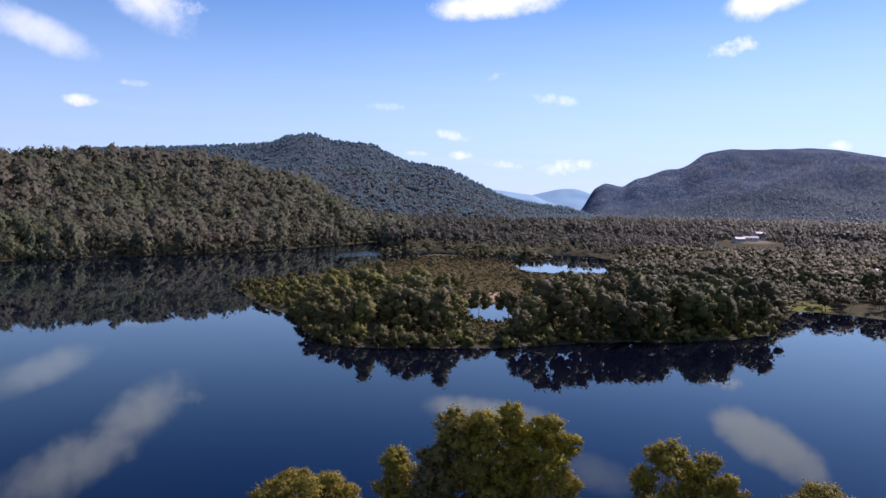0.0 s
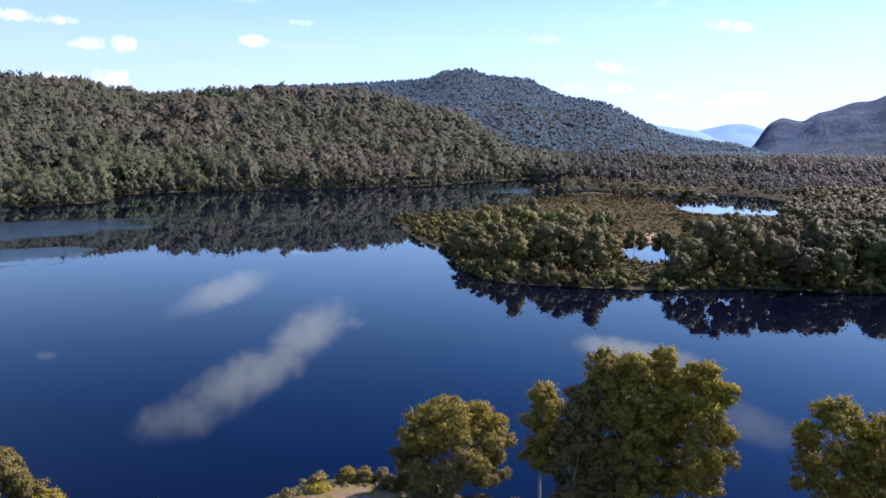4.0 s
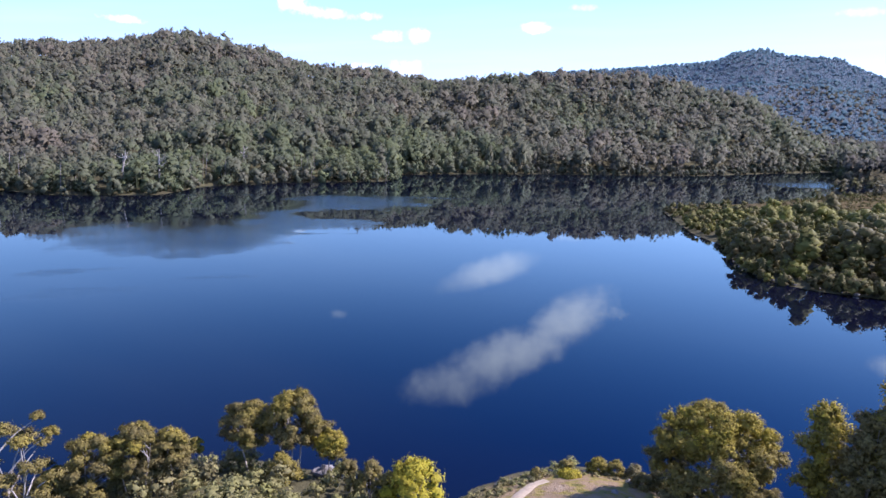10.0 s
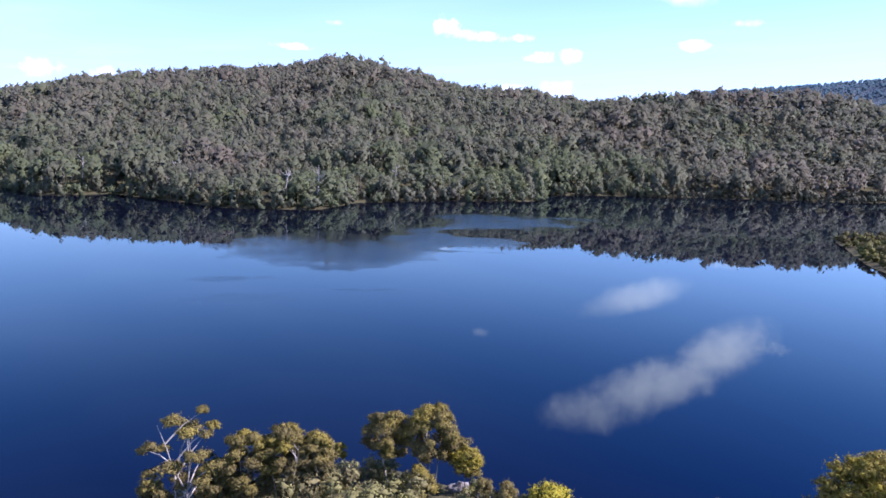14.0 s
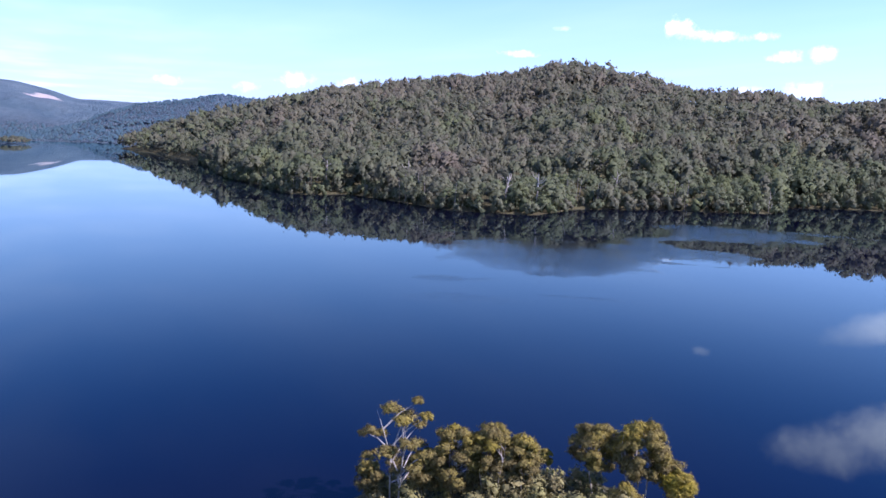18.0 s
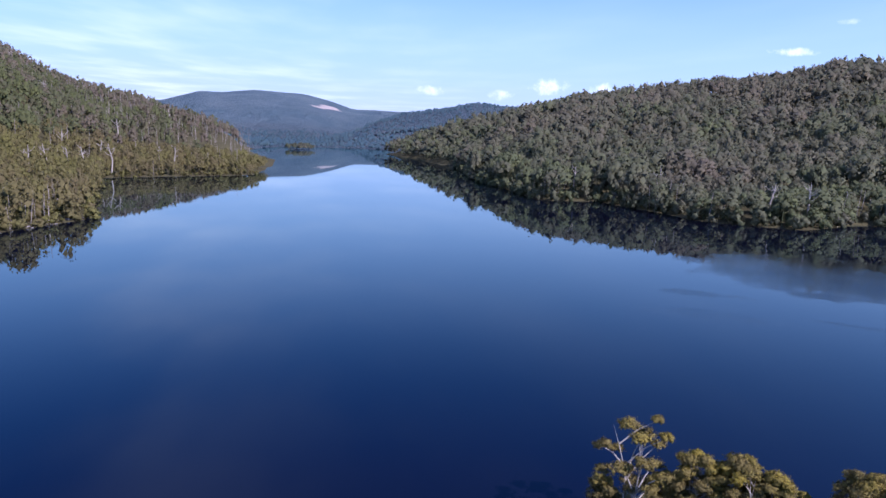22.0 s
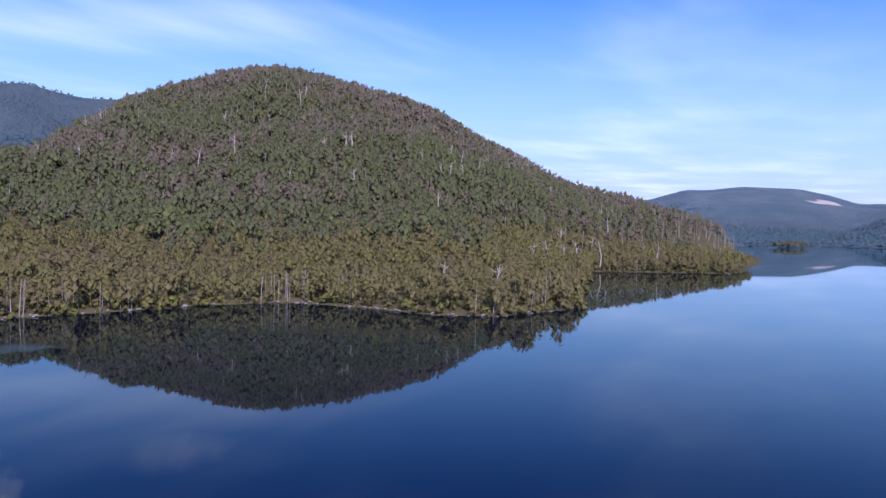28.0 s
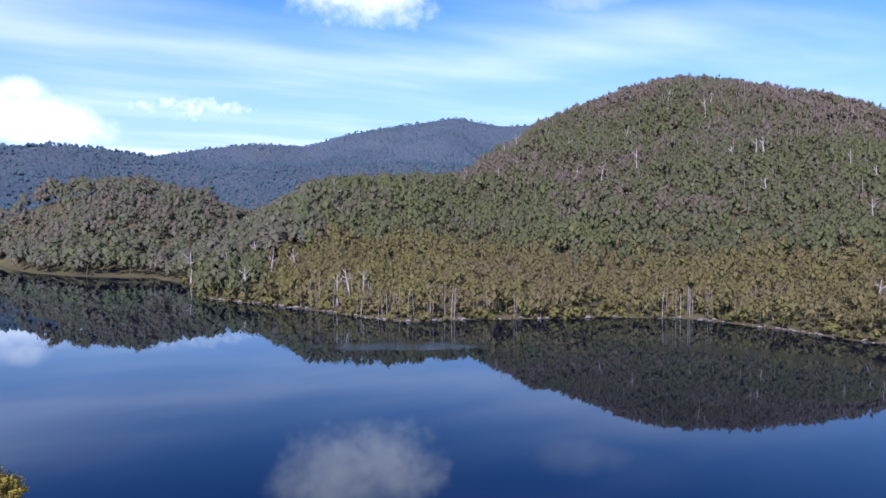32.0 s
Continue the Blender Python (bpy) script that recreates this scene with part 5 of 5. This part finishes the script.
shrub(22.6, 68, 1.9, 1.8, 211, 0.25, "small dark green shrub at the edge of the clearing")
shrub(22.3, 66.2, 1.6, 2.6, 213, 0.95, "low mound of yellow-green grass beside the path")
shrub(16.2, 66, 2.6, 2.8, 214, 0.05, "dense dark shrub under a dome-crowned tree")
shrub(25.0, 66, 1.8, 1.3, 215, 0.3, "small green shrub between path and water")
# lowest tint on these two paints the shade beneath the clump
shrub(-0.5, 57.5, 6.4, 4.6, 217, 0.0, "undergrowth beneath a clump of tall trees, tinted dark as shade")
shrub(-4.0, 57, 6.2, 4.6, 218, 0.02, "undergrowth beneath a clump of tall trees, tinted dark as shade")
shrub(46.8, 63, 4.6, 3.6, 212, 0.4, "rounded green shrub among thin stems")

# low scrub over the rest of the point, too dense to count
def near_scrub(x, y, az, d, s, z, rng):
    return ~((az > 13) & (az < 29.5) & (d > 40) & (s > 1.2)) & (rng.uniform(0, 1, len(x)) < 0.8)


BUSH = [crown_template(300 + k, 6, 40, 0.052, 4, core="octa", shape="shrub", trunk=False, solid=0.6) for k in range(4)]
forest("scrub", BUSH, M_SCRUB, 31, 2.0, 50, 75, -12, 74, (1.0, 2.8), (0.9, 1.4), "dense low green scrub covering the near shore", near_scrub, (0.1, 0.6), 0.3, 9)
verge = lambda x, y, az, d, s, z, rng: (az > 13) & (az < 31) & (s < 3.2)
forest("scrub", BUSH, M_SCRUB, 32, 0.8, 50, 75, 13, 31, (0.4, 0.9), (0.9, 1.5), "low grassy tussocks along the lake edge", verge, (0.2, 0.7), 0.3, 5)

open_ground = lambda x, y, az, d, s, z, rng: (az > 14.5) & (az < 26.5) & (s >= 2.5) & (value_noise(x, y, 5, 2) > 0.0)
forest("scrub", BUSH, M_SCRUB, 39, 0.9, 54, 70, 14, 27, (0.15, 0.4), (1.0, 1.8), "scattered low tussocks on a bare clearing", open_ground, (0.1, 0.8), 2.0, 4)


def ribbon(name, line, width, mat, lift, label, category):
    """A trodden strip over the ground, its edges uneven."""
    pts = np.array([heading(a, d) for a, d in line], float)
    t = np.linspace(0, len(pts) - 1, 60)
    c = np.stack([np.interp(t, np.arange(len(pts)), pts[:, j]) for j in range(2)], 1)
    for k in range(6):
        c[1:-1] = (c[:-2] + 2 * c[1:-1] + c[2:]) / 4
    tang = unit(np.gradient(c, axis=0))
    side = np.stack([-tang[:, 1], tang[:, 0]], 1)
    cols = []
    for k in np.linspace(-0.5, 0.5, 7):
        w = width * (1 + 0.18 * value_noise(c[:, 0] * 1.0 + 50 * k, c[:, 1], 1.5, 2))
        p = c + side * (k * w)[:, None]
        z, _ = ground_height(p[:, 0], p[:, 1])
        cols.append(np.column_stack([p, z + lift * (1 - (2 * abs(k)) ** 2 * 1.5)]))
    v = np.stack(cols, 1).reshape(-1, 3)
    i, j = np.meshgrid(np.arange(59), np.arange(6), indexing="ij")
    a = (i * 7 + j).ravel()
    f = np.concatenate([np.stack([a, a + 1, a + 8], 1), np.stack([a, a + 8, a + 7], 1)])
    q = v[f[0]]
    if np.cross(q[1] - q[0], q[2] - q[0])[2] < 0:
        f = f[:, ::-1]
    return tagged(new(name, mesh_from(name, v, f, mat)), label, category, kind="structure")


M_PATH, nt, b = material("pale_gravel_path")
nt.links.new(ramp(nt, tex(nt, 2.5, 6, 0.7), [(0.3, (0.26, 0.20, 0.13)), (0.6, (0.38, 0.31, 0.20)), (0.8, (0.45, 0.38, 0.27))]), b.inputs["Base Color"])
b.inputs["Roughness"].default_value = 0.95
bump(nt, b, tex(nt, 9, 4, 0.7), 0.5, 0.06)
ribbon("path", [(31.5, 46), (28.8, 54), (27.1, 59.1), (26.0, 61.9), (25.2, 63.8), (24.2, 64.7)], 1.5, M_PATH, 0.12, "pale gravel footpath leading to the lake edge", "path")


def rock(az, d, size, seed, label, mat):
    rng = np.random.RandomState(seed)
    bm = bmesh.new()
    bmesh.ops.create_icosphere(bm, subdivisions=2, radius=size)
    ax = rng.uniform(0.7, 1.2, 3) * [1, 1, 0.6]
    for v in bm.verts:
        n = noise.noise(v.co * (1.3 / size) + Vector((seed, 0, 0)))
        v.co = Vector(v.co[i] * ax[i] for i in range(3)) * (1 + 0.45 * n)
    me = bpy.data.meshes.new("rock")
    bm.to_mesh(me)
    bm.free()
    me.materials.append(mat)
    x, y, z = spot(az, d)
    ob = new("rock", me)
    ob.location, ob.rotation_euler = (x, y, z + size * 0.15), (0, 0, rng.uniform(0, 6))
    return tagged(ob, label, "rock", group="rocks on the near shore")


M_ROCK, nt, b = material("lichened_grey_rock")
nt.links.new(ramp(nt, tex(nt, 1.6, 7, 0.65), [(0.3, (0.09, 0.08, 0.07)), (0.55, (0.20, 0.185, 0.165)), (0.75, (0.33, 0.31, 0.28))]), b.inputs["Base Color"])
b.inputs["Roughness"].default_value = 0.9
bump(nt, b, tex(nt, 4, 6, 0.7), 0.7, 0.15)
for k, (a, d, sz) in enumerate([(43.2, 66, 1.1), (42.6, 66.5, 0.9), (43.8, 66.5, 0.9), (17.2, 67, 0.5), (16.6, 66.5, 0.4), (15.2, 66, 0.55), (29.0, 58.5, 0.4), (28.4, 60, 0.3), (18.4, 62, 0.35), (17.0, 61, 0.3)]):
    rock(a, d, sz, 400 + k, "weathered grey boulder among scrub" if sz > 0.8 else "small pale grey rock beside the clearing", M_ROCK)

# ---------------------------------------------------------------- dead trees and pale stems


def dead_tree(seed, H):
    """A bleached snag: a leaning trunk with broken limbs."""
    rng = np.random.RandomState(seed)
    tree = new("dead_tree")
    k = rng.normal(0, 0.03 * H, (2, 2))
    pts = [(0, 0, -0.5), (k[0, 0], k[0, 1], H * 0.45), (k[1, 0], k[1, 1], H * 0.8), (k[1, 0] * 1.6, k[1, 1] * 1.6, H)]
    part("trunk", bark_mesh("trunk", pts, (0.028 * H, 0.022 * H, 0.014 * H, 0.006 * H), M_DEAD, 6), tree)
    for i in range(6):
        t = rng.uniform(0.55, 0.95)
        a = np.array([k[1, 0] * t, k[1, 1] * t, H * t])
        an = rng.uniform(0, 6.28)
        l = H * rng.uniform(0.10, 0.24)
        e = a + np.array([math.cos(an) * l, math.sin(an) * l, l * rng.uniform(0.4, 1.1)])
        part("limb", bark_mesh("limb", [a, (a + e) / 2 + [0, 0, -0.04 * H], e], (0.010 * H, 0.008 * H, 0.003 * H), M_DEAD, 4), tree)
    return tree


SNAG_LABEL = "bleached dead tree standing above the forest canopy"
first = [dead_tree(500 + k, 16.0) for k in range(5)]
rng = np.random.RandomState(77)
spots = [(120.3, 322, 13.5), (115.9, 283, 15.5), (119.9, 600, 20), (117.6, 660, 19), (128.2, 640, 20), (131.8, 800, 24), (131.4, 815, 22), (134.5, 820, 20), (118.9, 610, 19), (120.6, 590, 18),
         (113.0, 420, 17), (112.0, 450, 17), (110.6, 470, 16), (108.5, 540, 17), (104.5, 560, 16), (171.2, 352, 14), (167.5, 335, 15), (159.5, 290, 16), (158.3, 288, 15), (160.4, 292, 14),
         (55.6, 345, 19), (58.0, 345, 17), (66.0, 400, 18), (49.5, 402, 16), (72.4, 420, 17)]
for k in range(34):
    spots.append((rng.uniform(101, 150), rng.uniform(480, 900), rng.uniform(16, 21)))
for k in range(16):
    spots.append((rng.uniform(160, 183), rng.uniform(360, 600), rng.uniform(15, 20)))
for k, (a, d, h) in enumerate(spots):
    x, y, z = spot(a, d)
    if z < 0.2:
        continue
    m = Matrix.Translation((x, y, z - 0.3)) @ Matrix.Rotation(rng.uniform(0, 6.28), 4, "Z")
    src = first[k % 5]
    if k < 5:
        ob = src
        ob.matrix_basis = m @ Matrix.Scale(h / 16.0, 4)
    else:
        ob = copy_thing(src, m)
        ob.scale = (h / 16.0,) * 3
    tagged(ob, SNAG_LABEL if d > 345 else "bleached dead tree rising from the shore forest", "dead tree", group="dead trees round the lake")


def pale_stems(name, seed, spacing, d_lo, d_hi, az_lo, az_hi, keep, high, label):
    """Thin pale trunks of the shore forest, joined."""
    x, y, z, az, d, s, rng = scatter(seed, spacing, d_lo, d_hi, az_lo, az_hi, keep, 0.5)
    tv, tf = tube([(0, 0, 0), (0.006, 0.004, 0.5), (0, 0, 1)], (0.009, 0.007, 0.004), 5)
    n = len(x)
    h = rng.uniform(*high, n)
    lean = rng.normal(0, 0.05, (n, 2))
    P = np.stack([tv[:, 0][None] * h[:, None] * 1.2 + x[:, None] + lean[:, :1] * tv[:, 2][None] * h[:, None],
                  tv[:, 1][None] * h[:, None] * 1.2 + y[:, None] + lean[:, 1:] * tv[:, 2][None] * h[:, None],
                  tv[:, 2][None] * h[:, None] + z[:, None] - 0.2], -1).reshape(-1, 3)
    f = (tf[None] + (np.arange(n) * len(tv))[:, None, None]).reshape(-1, 3)
    return tagged(new(name, mesh_from(name, P, f, M_STEM)), label, "tree trunks", kind="stuff")


def grove(x, y, az, d, s, z, rng):
    return (s < 14) & (value_noise(x, y, 45, 2) > -0.05) & (rng.uniform(0, 1, len(x)) < 0.4)


pale_stems("bare_trunks", 41, 2.8, 252, 330, 108, 172, grove, (7, 12), "slender pale trunks lining the shore forest")
pale_stems("bare_trunks", 42, 4.2, 325, 440, 36, 80, grove, (9, 15), "slender pale trunks lining the far shore")
pale_stems("bare_trunks", 43, 9.0, 480, 1000, 98, 170, lambda x, y, az, d, s, z, rng: (d < along(F_["d1"], az)) & (rng.uniform(0, 1, len(x)) < np.where(d > 700, 0.4, 0.1)), (12, 18), "pale trunks showing through hill forest")


def shore_stones(name, seed, spacing, d_lo, d_hi, az_lo, az_hi, size, label):
    """Pale stones and driftwood lumps along the waterline, joined."""
    keep = lambda x, y, az, d, s, z, rng: (s < 2.2) & (rng.uniform(0, 1, len(x)) < 0.4)
    x, y, z, az, d, s, rng = scatter(seed, spacing, d_lo, d_hi, az_lo, az_hi, keep, -0.4)
    n = len(x)
    sz = rng.uniform(*size, (n, 1, 1)) * np.stack([rng.uniform(0.8, 2.2, n), rng.uniform(0.8, 1.6, n), rng.uniform(0.4, 0.8, n)], -1)[:, None]
    v = ICO_V[None] * rng.uniform(0.7, 1.2, (n, 12, 1)) * sz + np.stack([x, y, z + 0.1], -1)[:, None]
    f = (ICO_F[None] + (np.arange(n) * 12)[:, None, None]).reshape(-1, 3)
    return tagged(new(name, mesh_from(name, v.reshape(-1, 3), f, M_ROCK, smooth=False)), label, "stones", kind="stuff")


shore_stones("shore_stones", 51, 1.5, 250, 345, 108, 172, (0.3, 0.8), "pale stones and driftwood along the waterline")
shore_stones("shore_stones", 52, 2.4, 176, 260, -27, 12, (0.2, 0.5), "pale stones at the edge of the peninsula")
shore_stones("shore_stones", 53, 1.0, 55, 75, 12, 33, (0.1, 0.26), "pale stones at the edge of the near shore")


# ---------------------------------------------------------------- houses and clearings on the far flat
M_ROOF, nt, b = material("pale_metal_roof")
nt.links.new(ramp(nt, tex(nt, 0.6, 4), [(0.35, (0.22, 0.24, 0.26)), (0.7, (0.34, 0.36, 0.38))]), b.inputs["Base Color"])
b.inputs["Roughness"].default_value = 0.6
M_WALL, nt, b = material("painted_weatherboard")
nt.links.new(ramp(nt, tex(nt, 1.2, 5, 0.6, (1, 1, 6)), [(0.35, (0.46, 0.43, 0.38)), (0.7, (0.62, 0.60, 0.55))]), b.inputs["Base Color"])
b.inputs["Roughness"].default_value = 0.8
M_PANE, nt, b = material("window_glass")
b.inputs["Base Color"].default_value, b.inputs["Roughness"].default_value = (0.02, 0.025, 0.03, 1), 0.05


def box(name, lo, hi, mat, parent):
    bm = bmesh.new()
    bmesh.ops.create_cube(bm, size=1)
    for v in bm.verts:
        v.co = Vector((lo[i] + (v.co[i] + 0.5) * (hi[i] - lo[i]) for i in range(3)))
    bmesh.ops.bevel(bm, geom=bm.edges[:], offset=0.02, segments=1, affect="EDGES")
    me = bpy.data.meshes.new(name)
    bm.to_mesh(me)
    bm.free()
    me.materials.append(mat)
    return part(name, me, parent)


def house(az, d, length, width, turn, label, lift=0.0):
    """A low house: walls, gable roof with eaves, windows and a door."""
    x, y, z = spot(az, d)
    ob = new("house")
    ob.location, ob.rotation_euler = (x, y, z - 0.2 + lift), (0, 0, radians(turn))
    L, W = length / 2, width / 2
    box("wall", (-L, -W, -0.5 - lift), (L, W, 2.9), M_WALL, ob)
    bm = bmesh.new()
    e = 0.5
    vs = [bm.verts.new(p) for p in ((-L - e, -W - e, 2.75), (L + e, -W - e, 2.75), (L + e, 0, 4.3), (-L - e, 0, 4.3), (-L - e, W + e, 2.75), (L + e, W + e, 2.75))]
    bm.faces.new((vs[0], vs[1], vs[2], vs[3]))
    bm.faces.new((vs[3], vs[2], vs[5], vs[4]))
    bm.faces.new((vs[0], vs[3], vs[4]))
    bm.faces.new((vs[1], vs[5], vs[2]))
    bm.faces.new((vs[0], vs[4], vs[5], vs[1]))
    bmesh.ops.recalc_face_normals(bm, faces=bm.faces[:])
    me = bpy.data.meshes.new("roof")
    bm.to_mesh(me)
    bm.free()
    me.materials.append(M_ROOF)
    part("roof", me, ob, "pale metal gable roof")
    for side in (-1, 1):
        for k in (-0.6, 0.0, 0.6):
            box("window", (k * L - 0.7, side * (W + 0.02) - 0.04, 1.0), (k * L + 0.7, side * (W + 0.02) + 0.04, 2.1), M_PANE, ob)
    box("door", (L * 0.3 - 0.45, -W - 0.07, 0.0), (L * 0.3 + 0.45, -W - 0.01, 2.05), M_WALL, ob)
    return tagged(ob, label, "house", group="houses beyond the trees")


house(-22.6, 690, 9, 7, 10, "low house with a pale metal roof among trees")
house(-23.4, 700, 12, 8, -15, "long low house with a bright pale roof")
house(-24.0, 735, 9, 7, 5, "small house with a pale roof behind another", 5.0)
house(-20.9, 720, 7, 5, 20, "small shed-like house with a pale roof", 3.0)
house(-29.2, 440, 13, 7, 8, "low building with a flat pale roof beside a lawn", 0.6)
house(-31.6, 470, 10, 7, -10, "low building with a white roof among trees", 1.0)
